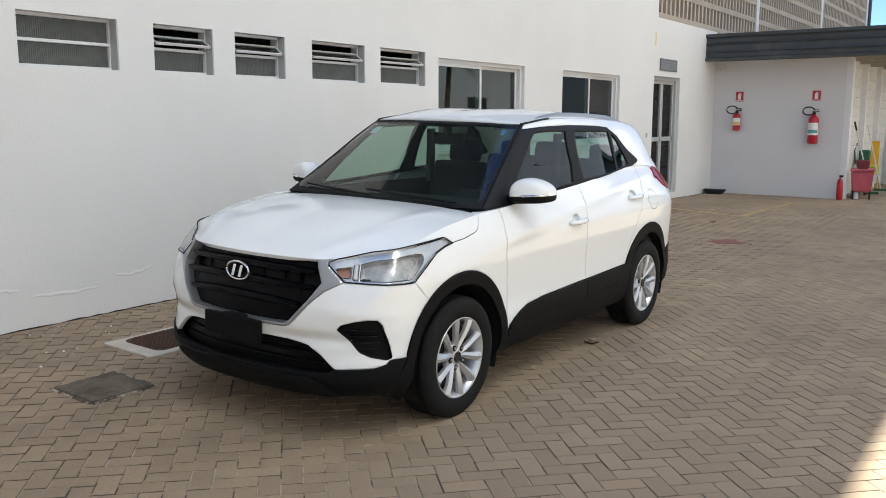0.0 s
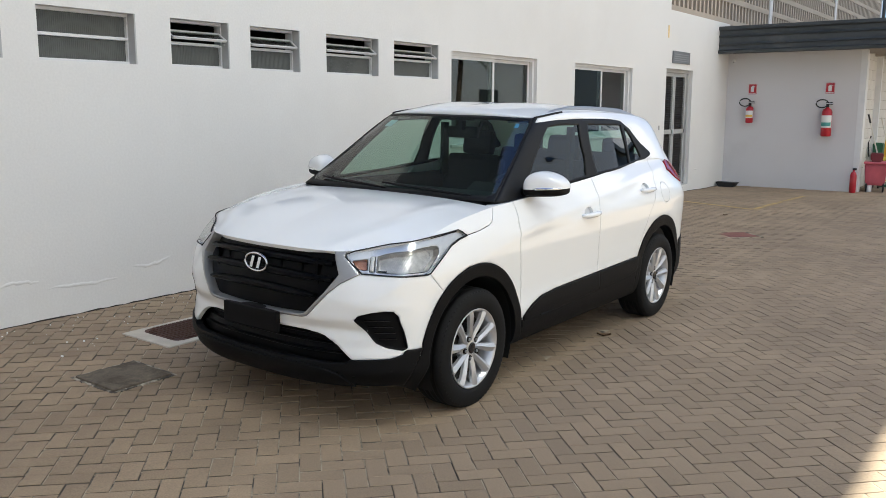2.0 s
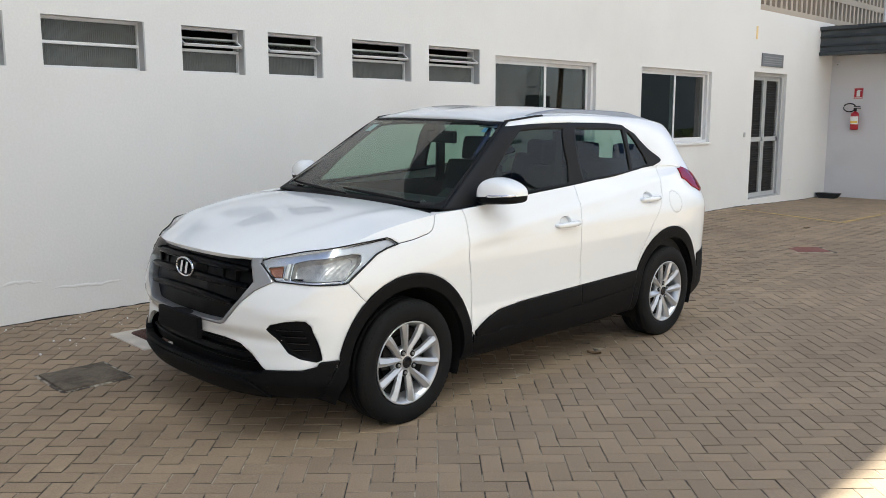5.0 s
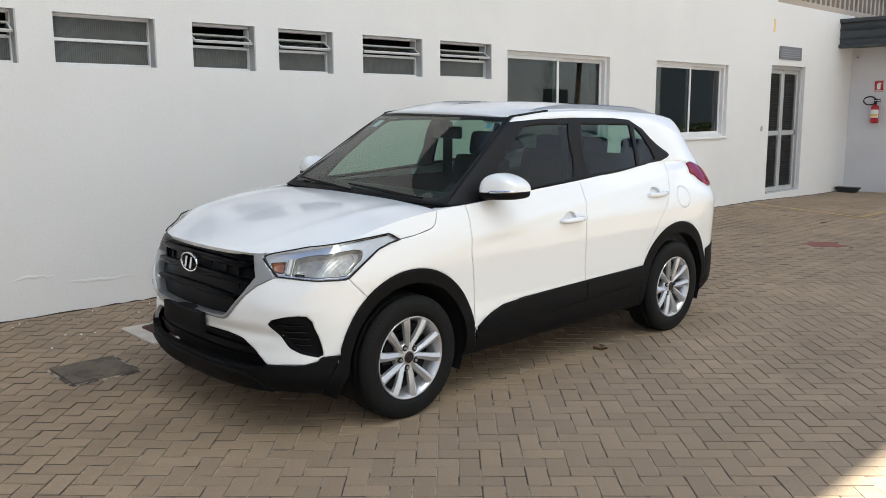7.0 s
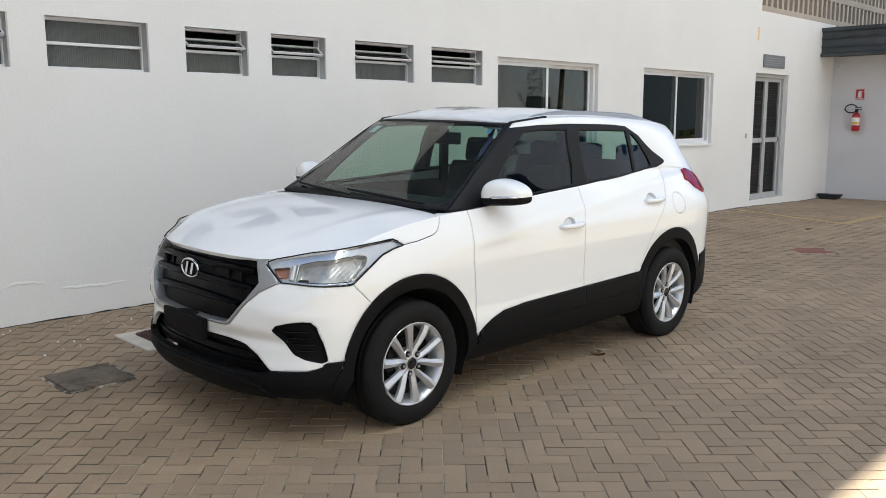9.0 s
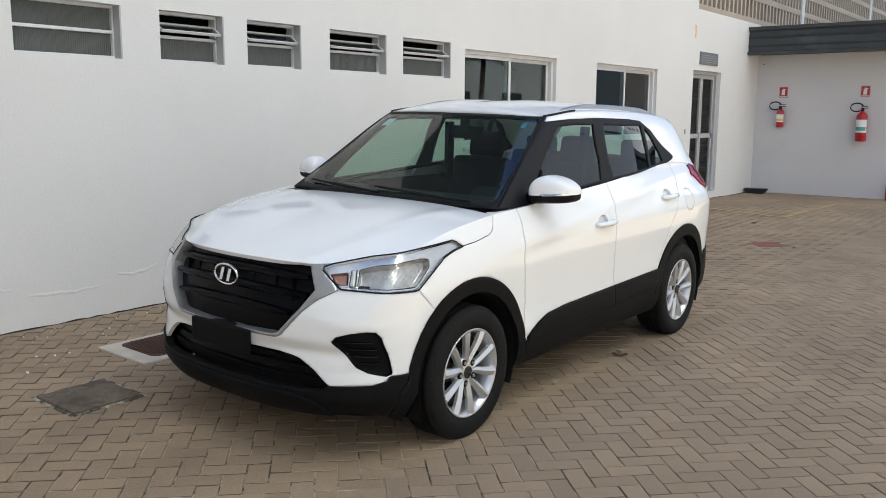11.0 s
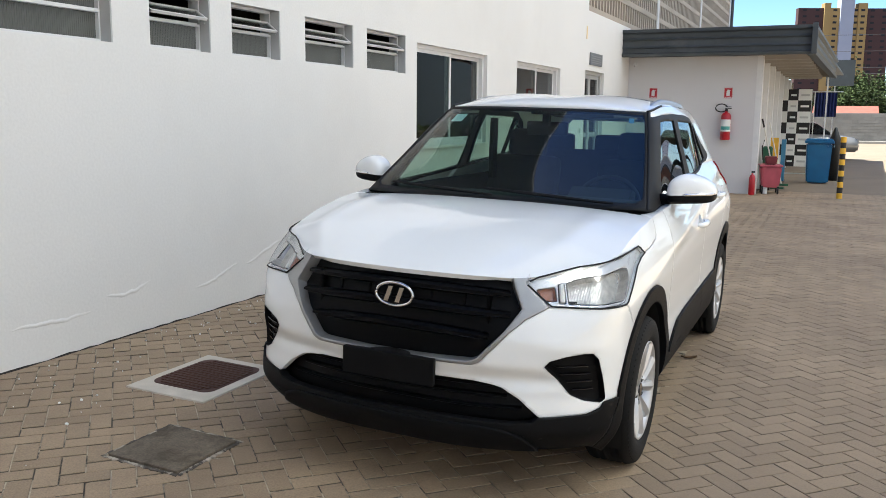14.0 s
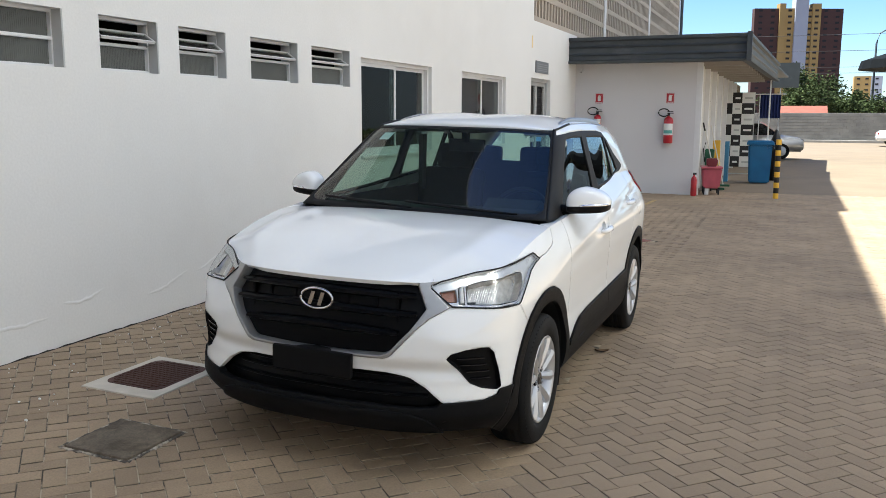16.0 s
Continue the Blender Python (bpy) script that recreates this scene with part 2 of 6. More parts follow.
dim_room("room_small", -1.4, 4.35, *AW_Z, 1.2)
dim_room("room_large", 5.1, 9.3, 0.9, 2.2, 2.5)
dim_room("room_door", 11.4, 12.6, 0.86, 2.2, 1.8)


def ribbed_sheet(y0, y1, z0, z1, x, pitch=0.016):
    """Fluted glass: a sheet with fine upright ribs."""
    bm = bmesh.new()
    n = max(4, int((y1 - y0) / pitch) * 2)
    cols = []
    for k in range(n + 1):
        y = y0 + (y1 - y0) * k / n
        xx = x + (0.004 if k % 2 else 0.0)
        cols.append((bm.verts.new((xx, y, z0)), bm.verts.new((xx, y, z1))))
    for (a, b), (c, d) in zip(cols, cols[1:]):
        bm.faces.new((a, c, d, b))
    return bm


def awning_window(index, y0, y1, tilt):
    z0, z1 = AW_Z
    zm = z0 + 0.53 * (z1 - z0) - 0.01
    w = thing("window_%d" % index, "small awning window in white aluminium with fluted glass" + (", upper sash tilted open" if tilt else ", closed"), "window",
              (-0.12, (y0 + y1) / 2, z0), kind="structure")
    h, b = (y1 - y0) / 2, z1 - z0
    f = 0.022
    part("window_frame", boxes(((-0.025, -h, 0), (0.03, h, f)), ((-0.025, -h, b - f), (0.03, h, b)), ((-0.025, -h, f), (0.03, -h + f, b - f)), ((-0.025, h - f, f), (0.03, h, b - f))), ALU, w)
    part("rail", boxes(((-0.03, -h + f, zm - z0 - 0.012), (0.035, h - f, zm - z0 + 0.012), 0.004)), ALU, w)
    part("lower_pane", ribbed_sheet(-h + f, h - f, f, zm - z0 - 0.012, 0.0), RIBBED, w, "grey fluted glass")
    part("jamb_liner", boxes(((0.032, h - 0.012, 0.0), (0.118, h + 0.004, b))), ALU_GREY, w, "pale grey reveal strip")
    if not tilt:
        part("upper_pane", ribbed_sheet(-h + f, h - f, zm - z0 + 0.012, b - f, 0.0), RIBBED, w, "grey fluted glass")
        return
    top, length = b - f - 0.075, 0.125
    sash = part("sash", boxes(((0, -h + f, -0.012), (0.02, h - f, 0.0)), ((0, -h + f, -length), (0.02, h - f, -length + 0.014)),
                              ((0, -h + f, -length), (0.02, -h + f + 0.014, 0)), ((0, h - f - 0.014, -length), (0.02, h - f, 0))), ALU, w)
    pane = part("pane", boxes(((0.007, -h + f + 0.012, -length + 0.012), (0.012, h - f - 0.012, -0.01))), PANE, sash, "tilted clear pane")
    sash.matrix_local = pose(0.0, 0, top, 0, -tilt, 0)
    part("stay", boxes(((0.0, h - f - 0.02, top - 0.09), (0.1, h - f - 0.014, top - 0.08))), ALU_GREY, w)


for i, ((a, b), tilt) in enumerate(zip(AWNINGS, (55, 0, 58, 52, 54, 58))):
    awning_window(i + 1, a, b, tilt)


def sliding_window(index, y0, y1):
    z0, z1 = SL_Z
    h, b, f = (y1 - y0) / 2, z1 - z0, 0.045
    w = thing("window_%d" % index, "two-leaf sliding window in white aluminium with clear glass", "window", (-0.10, (y0 + y1) / 2, z0), kind="structure")
    part("window_frame", boxes(((-0.04, -h, 0), (0.05, h, f)), ((-0.04, -h, b - f), (0.05, h, b)), ((-0.04, -h, f), (0.05, -h + f, b - f)), ((-0.04, h - f, f), (0.05, h, b - f))), ALU, w)
    part("window_sill", boxes(((0.05, -h - 0.02, -0.03), (0.13, h + 0.02, 0.004), 0.006)), WALL, w)
    for s, xo in ((-1, 0.02), (1, -0.015)):
        lo, hi = (-h + f, 0.03) if s < 0 else (-0.03, h - f)
        leaf = part("sash", boxes(((xo - 0.012, lo, f), (xo + 0.012, hi, f + 0.04)), ((xo - 0.012, lo, b - f - 0.04), (xo + 0.012, hi, b - f)),
                                  ((xo - 0.012, lo, f + 0.04), (xo + 0.012, lo + 0.04, b - f - 0.04)), ((xo - 0.012, hi - 0.04, f + 0.04), (xo + 0.012, hi, b - f - 0.04))), ALU, w)
        part("pane", boxes(((xo - 0.003, lo + 0.04, f + 0.04), (xo + 0.003, hi - 0.04, b - f - 0.04))), PANE, leaf)


sliding_window(7, *SLIDERS[0])
sliding_window(8, *SLIDERS[1])


def louvre_door():
    y0, y1, z0, z1 = DOOR
    h, b, f = (y1 - y0) / 2, z1 - z0, 0.06
    d = thing("door_1", "grey aluminium double door with dark horizontal louvres", "door", (-0.12, (y0 + y1) / 2, z0), kind="structure")
    part("door_frame", boxes(((-0.04, -h, 0), (0.06, -h + f, b)), ((-0.04, h - f, 0), (0.06, h, b)), ((-0.04, -h + f, b - f), (0.06, h - f, b))), ALU_GREY, d)
    part("threshold", boxes(((-0.05, -h + f, -0.03), (0.115, h - f, 0.02))), ALU_GREY, d)
    dark = material("dark_louvre", (0.022, 0.020, 0.019), 0.5, vary=0.1, scale=8)
    for s in (-1, 1):
        lo, hi = (-h + f, -0.004) if s < 0 else (0.004, h - f)
        leaf = part("leaf", boxes(((-0.02, lo, 0.02), (0.02, hi, 0.09)), ((-0.02, lo, b - f - 0.07), (0.02, hi, b - f)), ((-0.02, lo, 1.0), (0.02, hi, 1.08)),
                                  ((-0.02, lo, 0.09), (0.02, lo + 0.06, b - f - 0.07)), ((-0.02, hi - 0.06, 0.09), (0.02, hi, b - f - 0.07))), ALU_GREY, d)
        slat = boxes(((-0.014, lo + 0.06, -0.016), (0.014, hi - 0.06, -0.011)))
        me = bpy.data.meshes.new("slat")
        slat.to_mesh(me)
        slat.free()
        me.materials.append(dark)
        for k in range(48):
            z = 0.12 + k * 0.0425
            if 0.97 < z < 1.1 or z > b - f - 0.08:
                continue
            o = new("slat", me)
            o.parent = leaf
            o.matrix_local = pose(0, 0, z, 0, 40, 0)
        part("backing", boxes(((-0.035, lo + 0.05, 0.08), (-0.030, hi - 0.05, b - f - 0.06))), dark, leaf)
    part("handle", boxes(((0.02, -0.03, 0.95), (0.05, -0.015, 1.12), 0.004)), ALU, d)


louvre_door()
sp = thing("wall_plate", "grey metal name plate with unreadable lines, above the louvred door", "sign", (0.0, 12.07, 2.565))
part("plate", boxes(((0.002, -0.43, -0.11), (0.022, 0.43, 0.11), 0.004)), material("plate_grey", (0.17, 0.18, 0.195), 0.5, vary=0.05), sp)
part("lettering", boxes(*[((0.022, -0.36, z), (0.0235, 0.36, z + 0.016)) for z in (0.045, 0.005, -0.035, -0.07)]), material("plate_line", (0.26, 0.27, 0.28), 0.5), sp)
bell = thing("doorbell", "small grey bell button on the white wall", "doorbell", (0.002, 11.12, 1.28))
part("button", boxes(((0, -0.025, -0.04), (0.015, 0.025, 0.04), 0.004)), ALU_GREY, bell)
yt = thing("yellow_mark", "faded yellow paint patch on the white wall", "paint mark", (0.0, 11.42, 3.0))
part("patch", boxes(((0.001, -0.035, -0.11), (0.003, 0.035, 0.11))), material("faded_yellow", (0.8, 0.62, 0.3), 0.8, vary=0.15, scale=12), yt)

# ---- concrete screen above ----


def screen():
    s = thing("breeze_block_screen", "tall beige concrete breeze-block screen with rows of slots", "screen wall", (0, 0, 0), kind="structure")
    z0, z1 = 3.39, WALL_TOP
    for k, (a, b) in enumerate(((11.5, 17.72), (17.95, 24.6), (24.83, 32.1))):
        n = int(round((b - a) / 0.225))
        bay = part("bay", boxes(((-0.17, a, z0), (-0.02, b, z0 + 0.10))), COBOGO, s)
        me = bpy.data.meshes.new("fin")
        bm = boxes(((-0.16, -0.042, z0), (-0.025, 0.042, z1)))
        bm.to_mesh(me)
        bm.free()
        me.materials.append(COBOGO)
        for i in range(n + 1):
            o = new("fin", me)
            o.parent = bay
            o.location = (0, a + (b - a) * i / n, 0)
        row = bpy.data.meshes.new("band")
        bm = boxes(((-0.168, a, -0.055), (-0.018, b, 0.055)))
        bm.to_mesh(row)
        bm.free()
        row.materials.append(COBOGO)
        z = z0 + 0.50
        while z < z1:
            o = new("band", row)
            o.parent = bay
            o.location = (0, 0, z)
            z += 0.41
    for a, b in ((17.72, 17.95), (24.6, 24.83), (32.1, 32.3)):
        part("column", boxes(((-0.2, a, z0), (0.0, b, z1))), WALL2, s)
    # dark sheet behind the slots; their deep shade is put into its colour
    part("backing", boxes(((-0.42, 11.5, z0), (-0.40, 32.3, z1))), COBOGO_SHADE, s)
    part("downpipe", tube(bmesh.new(), [(0.05, 32.42, 0), (0.05, 32.42, z1)], 0.06), FASCIA, s)
    part("roof_slab", boxes(((-12, 11.5, z1), (0.0, 32.3, z1 + 0.5))), WALL2, s)
    part("end_wall", boxes(((-12, 32.3, -0.3), (-0.2, 32.5, z1))), WALL2, s)


screen()
tagged(obj("wall_back", boxes(((-12.2, -16, -0.3), (-12, 32.3, WALL_TOP))), WALL2), "plain far wall of the building", "wall", kind="structure")
tagged(obj("roof_west", boxes(((-12, -16, WALL_TOP), (0.0, 11.5, WALL_TOP + 0.2))), WALL2), "flat roof of the white building", "roof", kind="structure")

# ---- the low building with the canopy ----
YB = 14.85
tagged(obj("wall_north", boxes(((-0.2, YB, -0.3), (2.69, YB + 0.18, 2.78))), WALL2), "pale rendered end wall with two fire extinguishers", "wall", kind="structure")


def block_wall():
    """Side of the low building: white painted blocks between slim posts."""
    w = tagged(obj("wall_north_side", boxes(((2.45, YB + 0.18, -0.3), (2.60, 30.0, 2.78))), JOINT), "white painted block wall between slim posts", "wall", kind="structure")
    me = bpy.data.meshes.new("block")
    bm = boxes(((0, 0, 0), (0.012, 0.385, 0.195), 0.003))
    bm.to_mesh(me)
    bm.free()
    me.materials.append(material("white_block", (0.66, 0.64, 0.60), 0.8, vary=0.06, scale=2, object_random=0.05))
    for r in range(14):
        for c in range(24):
            o = new("block", me)
            o.parent = w
            o.location = (2.6, YB + 0.2 + 0.395 * c + (0.19 if r % 2 else 0), 0.02 + 0.2 * r)
    me2 = bpy.data.meshes.new("post")
    bm = boxes(((2.60, -0.05, -0.05), (2.72, 0.05, 2.75), 0.006))
    bm.to_mesh(me2)
    bm.free()
    me2.materials.append(ALU)
    for y in (16.55, 18.35, 20.2, 22.1, 24.1, 26.1):
        o = new("post", me2)
        o.parent = w
        o.location = (0, y, 0)
    part("corner_post", boxes(((2.60, YB - 0.004, -0.05), (2.72, YB + 0.2, 2.77), 0.006)), ALU, w)


block_wall()


def canopy():
    c = thing("canopy", "flat canopy roof with a dark grey ribbed sheet fascia", "canopy", (0, 0, 0), kind="structure")
    prof = [(0.0, 2.75), (0.05, 2.75), (0.06, 2.80), (0.0, 2.83), (0.0, 2.90), (0.03, 2.93), (0.0, 2.97), (0.0, 3.06), (0.035, 3.09), (0.0, 3.13), (0.0, 3.20), (0.06, 3.23), (0.06, 3.29), (-0.1, 3.29), (-0.1, 2.75)]
    bm = bmesh.new()
    a = [bm.verts.new((0.0, 14.2 - p, z)) for p, z in prof]
    b = [bm.verts.new((3.62 + p, 14.2 - p, z)) for p, z in prof]
    d = [bm.verts.new((3.98 + p, 25.0, z)) for p, z in prof]
    for u, v in ((a, b), (b, d)):
        for k in range(len(prof)):
            q = (k + 1) % len(prof)
            bm.faces.new((u[k], v[k], v[q], u[q]))
    bmesh.ops.recalc_face_normals(bm, faces=bm.faces)
    part("fascia", bm, FASCIA, c)
    # cream boards; shade under the canopy is put into their near-black colour
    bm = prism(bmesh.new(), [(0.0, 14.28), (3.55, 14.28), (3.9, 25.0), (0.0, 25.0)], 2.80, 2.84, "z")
    part("soffit", bm, material("soffit_shade", (0.085, 0.068, 0.052), 0.8, vary=0.15), c, "soffit boards, near-black for the shade under the canopy")
    me = bpy.data.meshes.new("beam")
    bm = boxes(((2.62, -0.05, 2.70), (3.56, 0.05, 2.80), 0.004))
    bm.to_mesh(me)
    bm.free()
    me.materials.append(material("beam_paint", (0.34, 0.31, 0.27), 0.7, vary=0.1))
    for k in range(9):
        o = new("beam", me)
        o.parent = c
        o.location = (0.01 * k, 15.0 + 1.15 * k, 0)
    part("roof_sheet", prism(bmesh.new(), [(0.0, 14.3), (3.5, 14.3), (3.85, 25.0), (0.0, 25.0)], 3.10, 3.14, "z"), FASCIA, c)
    part("corner_trim", boxes(((3.60, 14.06, 2.74), (3.70, 14.16, 3.31), 0.006)), FASCIA, c)
    part("far_roof", prism(bmesh.new(), [(0.0, 25.0), (3.95, 25.0), (4.22, 33.0), (0.0, 33.0)], 3.20, 3.26, "z"), FASCIA, c)
    part("far_fascia", boxes(((3.6, 34, 2.84), (4.62, 34.1, 3.84))), FASCIA, c)
    me = bpy.data.meshes.new("steel_post")
    bm = boxes(((-0.022, -0.022, -0.1), (0.022, 0.022, 2.78)))
    bm.to_mesh(me)
    bm.free()
    me.materials.append(ALU)
    for x, y in ((3.8, 24.9), (3.95, 32.8)):
        o = new("steel_post", me)
        o.parent = c
        o.location = (x, y, 0)


canopy()


def extinguisher(x, z0, h, r, label):
    e = thing("fire_extinguisher", label, "fire extinguisher", (x, YB - r - 0.02, z0), group="wall extinguishers")
    part("cylinder", lathe(bmesh.new(), [(0.0, 0), (r * 0.85, 0), (r, 0.02), (r, h * 0.84), (r * 0.8, h * 0.92), (r * 0.35, h * 0.97), (r * 0.3, h)], 24), RED, e, smooth=True)
    lab = bmesh.new()
    lathe(lab, [(r + 0.002, h * 0.30), (r + 0.002, h * 0.72)], 24)
    for f in [f for f in lab.faces if len(f.verts) > 4 or f.calc_center_median().y > -r * 0.3]:
        lab.faces.remove(f)
    part("paper_label", lab, PAPER, e, "white printed label")
    lab2 = bmesh.new()
    lathe(lab2, [(r + 0.004, h * 0.36), (r + 0.004, h * 0.48)], 24)
    for f in [f for f in lab2.faces if len(f.verts) > 4 or f.calc_center_median().y > -r * 0.5]:
        lab2.faces.remove(f)
    part("label_band", lab2, material("label_tint", (0.75, 0.5, 0.08) if r < 0.09 else (0.1, 0.35, 0.3), 0.5), e)
    part("valve", boxes(((-0.025, -0.025, h), (0.025, 0.025, h + 0.05), 0.005), ((-0.03, -0.012, h + 0.05), (0.10, 0.012, h + 0.065), 0.003), ((-0.03, -0.012, h + 0.085), (0.09, 0.012, h + 0.10), 0.003)), BLACK, e)
    pts = []
    for k in range(15):
        a = math.pi * (0.1 + 1.75 * k / 14)
        pts.append((-0.10 + 0.115 * math.cos(a), -0.02, h + 0.07 + 0.08 * math.sin(a)))
    part("hose", tube(bmesh.new(), pts, 0.012, 8), BLACK, e, smooth=True)
    part("wall_bracket", boxes(((-0.03, r - 0.005, h * 0.55), (0.03, r + 0.02, h * 0.8))), BLACK, e)


extinguisher(0.535, 1.33, 0.36, 0.075, "small red fire extinguisher hanging on the pale wall")
extinguisher(2.07, 1.08, 0.58, 0.098, "large red fire extinguisher hanging on the pale wall")


def ext_sign(x):
    s = thing("extinguisher_sign", "red square sign with a white extinguisher symbol", "sign", (x, YB, 2.035), group="extinguisher signs")
    part("board", boxes(((-0.085, -0.006, -0.107), (0.085, -0.001, 0.107))), RED, s)
    part("symbol", boxes(((-0.035, -0.009, -0.06), (0.03, -0.0065, 0.045), 0.001), ((-0.02, -0.009, 0.047), (0.02, -0.0065, 0.068)), ((0.02, -0.009, 0.05), (0.05, -0.0065, 0.058))), PAPER, s)
    part("lettering", boxes(((-0.07, -0.009, -0.09), (0.07, -0.0065, -0.078))), PAPER, s)
    part("border", boxes(((-0.082, -0.008, 0.098), (0.082, -0.0063, 0.102)), ((-0.082, -0.008, -0.102), (0.082, -0.0063, -0.098)), ((-0.082, -0.008, -0.098), (-0.078, -0.0063, 0.098)), ((0.078, -0.008, -0.098), (0.082, -0.0063, 0.098))), PAPER, s)


ext_sign(0.545)
ext_sign(2.07)
cc = thing("security_camera", "small white dome camera under the grey fascia", "security camera", (0.14, YB - 0.01, 2.64))
part("bracket", boxes(((-0.02, -0.05, 0), (0.02, 0.005, 0.03), 0.004)), ALU, cc)
part("housing", lathe(bmesh.new(), [(0.0, -0.045), (0.03, -0.035), (0.04, -0.01), (0.035, 0.01), (0.0, 0.012)], 16, pose(0, -0.06, 0.0)), ALU, cc, smooth=True)
part("lens", lathe(bmesh.new(), [(0.0, -0.05), (0.014, -0.047), (0.014, -0.03)], 12, pose(0, -0.075, 0.0)), BLACK, cc)


def rat_box(x, y):
    r = thing("bait_box", "low black plastic bait box at the foot of the wall", "bait box", (x, y, lift(x, y)))
    bm = bmesh.new()
    prism(bm, [(-0.15, 0), (0.15, 0), (0.21, 0.08), (0.22, 0.10), (-0.22, 0.10), (-0.21, 0.08)], -0.1, 0.1, "y")
    part("tray", bm, BLACK, r)


rat_box(0.24, 14.45)


def paint_line(name, p, q, w=0.085):
    d = Vector((q[0] - p[0], q[1] - p[1], 0))
    n = Vector((-d.y, d.x, 0)).normalized() * w / 2
    bm = bmesh.new()
    k = max(2, int(d.length / 0.2))
    pair = []
    for i in range(k + 1):
        c = Vector((p[0], p[1], 0)) + d * i / k
        pair.append([bm.verts.new((c + s * n).to_tuple()[:2] + (lift(c.x, c.y) + 0.0075,)) for s in (-1, 1)])
    for a, b in zip(pair, pair[1:]):
        bm.faces.new((a[0], b[0], b[1], a[1]))
    return tagged(obj(name, bm, YELLOW_LINE), "worn yellow parking line on the pavers", "road marking", kind="structure")


YELLOW_LINE = material("worn_yellow", (0.50, 0.34, 0.12), 0.85, vary=0.2, scale=6, grain=0.3, stain=(0.235, 0.19, 0.145, 1.0), stain_scale=9, stain_at=(0.48, 0.66))
paint_line("parking_line", (2.01, 10.24), (2.08, 13.2))
paint_line("parking_line", (2.01, 10.24), (0.15, 10.64))

# ---- covers in the paving ----
LEAN = 1.3


def pit_cover():
    """A square concrete inspection lid in a thin, broken mortar edge, lying with the fall of the paving."""
    c = thing("inspection_cover", "square weathered concrete inspection lid set in the pavers", "manhole cover", (1.55, -0.895, lift(1.55, -0.895)), 0, kind="")
    c.matrix_world = pose(1.55, -0.895, lift(1.55, -0.895), 0, LEAN, 0)
    rng = random.Random(31)
    mortar = material("old_mortar", (0.40, 0.35, 0.28), 0.95, vary=0.3, scale=14, grain=0.5, grain_scale=90, stain=(0.05, 0.042, 0.034, 0.95), stain_scale=11, stain_at=(0.42, 0.52))
    part("gap", boxes(((-.208, -.208, -.05), (.208, .208, .001))), JOINT_DARK, c, "dark dirt-filled gap round the lid")
    for k in range(4):
        bm = bmesh.new()
        edge = []
        for i in range(25):
            u = -.212 + .424 * i / 24
            a, b = .202 + rng.uniform(0, .005), .212 + rng.uniform(0, .012)
            edge.append([bm.verts.new(p) for p in ((u, -b, -.02), (u, -b, .004), (u, -a, .006), (u, -a, -.02))])
        for p, q in zip(edge, edge[1:]):
            for m in range(3):
                bm.faces.new((p[m], q[m], q[m + 1], p[m + 1]))
        bmesh.ops.recalc_face_normals(bm, faces=bm.faces)
        bm.transform(Matrix.Rotation(k * math.pi / 2, 4, "Z"))
        part("mortar", bm, mortar, c, "crumbling pale mortar edge")
    part("lid", boxes(((-0.195, -0.195, -0.05), (0.195, 0.195, 0.012), 0.007)), material("mossy_concrete", (0.15, 0.12, 0.085), 0.98, vary=0.35, scale=9, grain=1.0, grain_scale=90, stain=(0.055, 0.045, 0.03, 0.85), stain_scale=5, stain_at=(0.46, 0.62)), c)


def iron_cover():
    c = thing("manhole_cover", "rusty cast-iron manhole cover in a pale concrete surround", "manhole cover", (1.01, -0.037, lift(1.01, 0)), 0)
    c.matrix_world = pose(1.01, -0.037, lift(1.01, 0), 0, LEAN, 0)
    part("surround", boxes(((-0.265, -0.337, -0.05), (0.265, 0.337, 0.010), 0.006)), material("pale_concrete", (0.55, 0.50, 0.42), 0.9, vary=0.12, scale=6, grain=0.3), c)
    iron = material("rusty_iron", (0.085, 0.038, 0.027), 0.7, metal=0.3, vary=0.3, scale=9, grain=0.3)
    bm = bmesh.new()
    corner = [(.185 + .07 * math.cos(a), .185 + .07 * math.sin(a)) for a in (math.pi / 2 * k / 6 for k in range(7))]
    outline = [(x * math.cos(t) - y * math.sin(t), x * math.sin(t) + y * math.cos(t)) for t in (math.pi / 2 * k for k in range(4)) for x, y in corner]
    prism(bm, [(.80 * x, .96 * y + .02) for x, y in outline], -.03, .014, "z")
    lid = part("lid", bm, iron, c)
    me = bpy.data.meshes.new("stud")
    bm = boxes(((-0.011, -0.011, 0), (0.011, 0.011, 0.006)))
    bm.to_mesh(me)
    bm.free()
    me.materials.append(iron)
    for i in range(14):
        for j in range(14):
            if math.hypot(max(0, abs(i - 6.5) - 4.5), max(0, abs(j - 6.5) - 4.5)) > 2.2:
                continue
            o = new("stud", me)
            o.parent = lid
            o.location = (.80 * (-0.2275 + 0.035 * i), .96 * (-0.2275 + 0.035 * j) + .02, 0.014)


pit_cover()
iron_cover()
rc = thing("red_cover", "rusty red iron cover flush with the pavers", "manhole cover", (2.64, 7.38, lift(2.64, 7.38)), 45)
part("lid", boxes(((-0.2, -0.2, -0.03), (0.2, 0.2, 0.004), 0.004)), material("red_iron", (0.20, 0.07, 0.05), 0.8, vary=0.25, scale=9, grain=0.3), rc)
part("rim", boxes(((-0.24, -0.24, -0.03), (0.24, -0.2, 0.002)), ((-0.24, 0.2, -0.03), (0.24, 0.24, 0.002)), ((-0.24, -0.2, -0.03), (-0.2, 0.2, 0.002)), ((0.2, -0.2, -0.03), (0.24, 0.2, 0.002))), JOINT, rc)

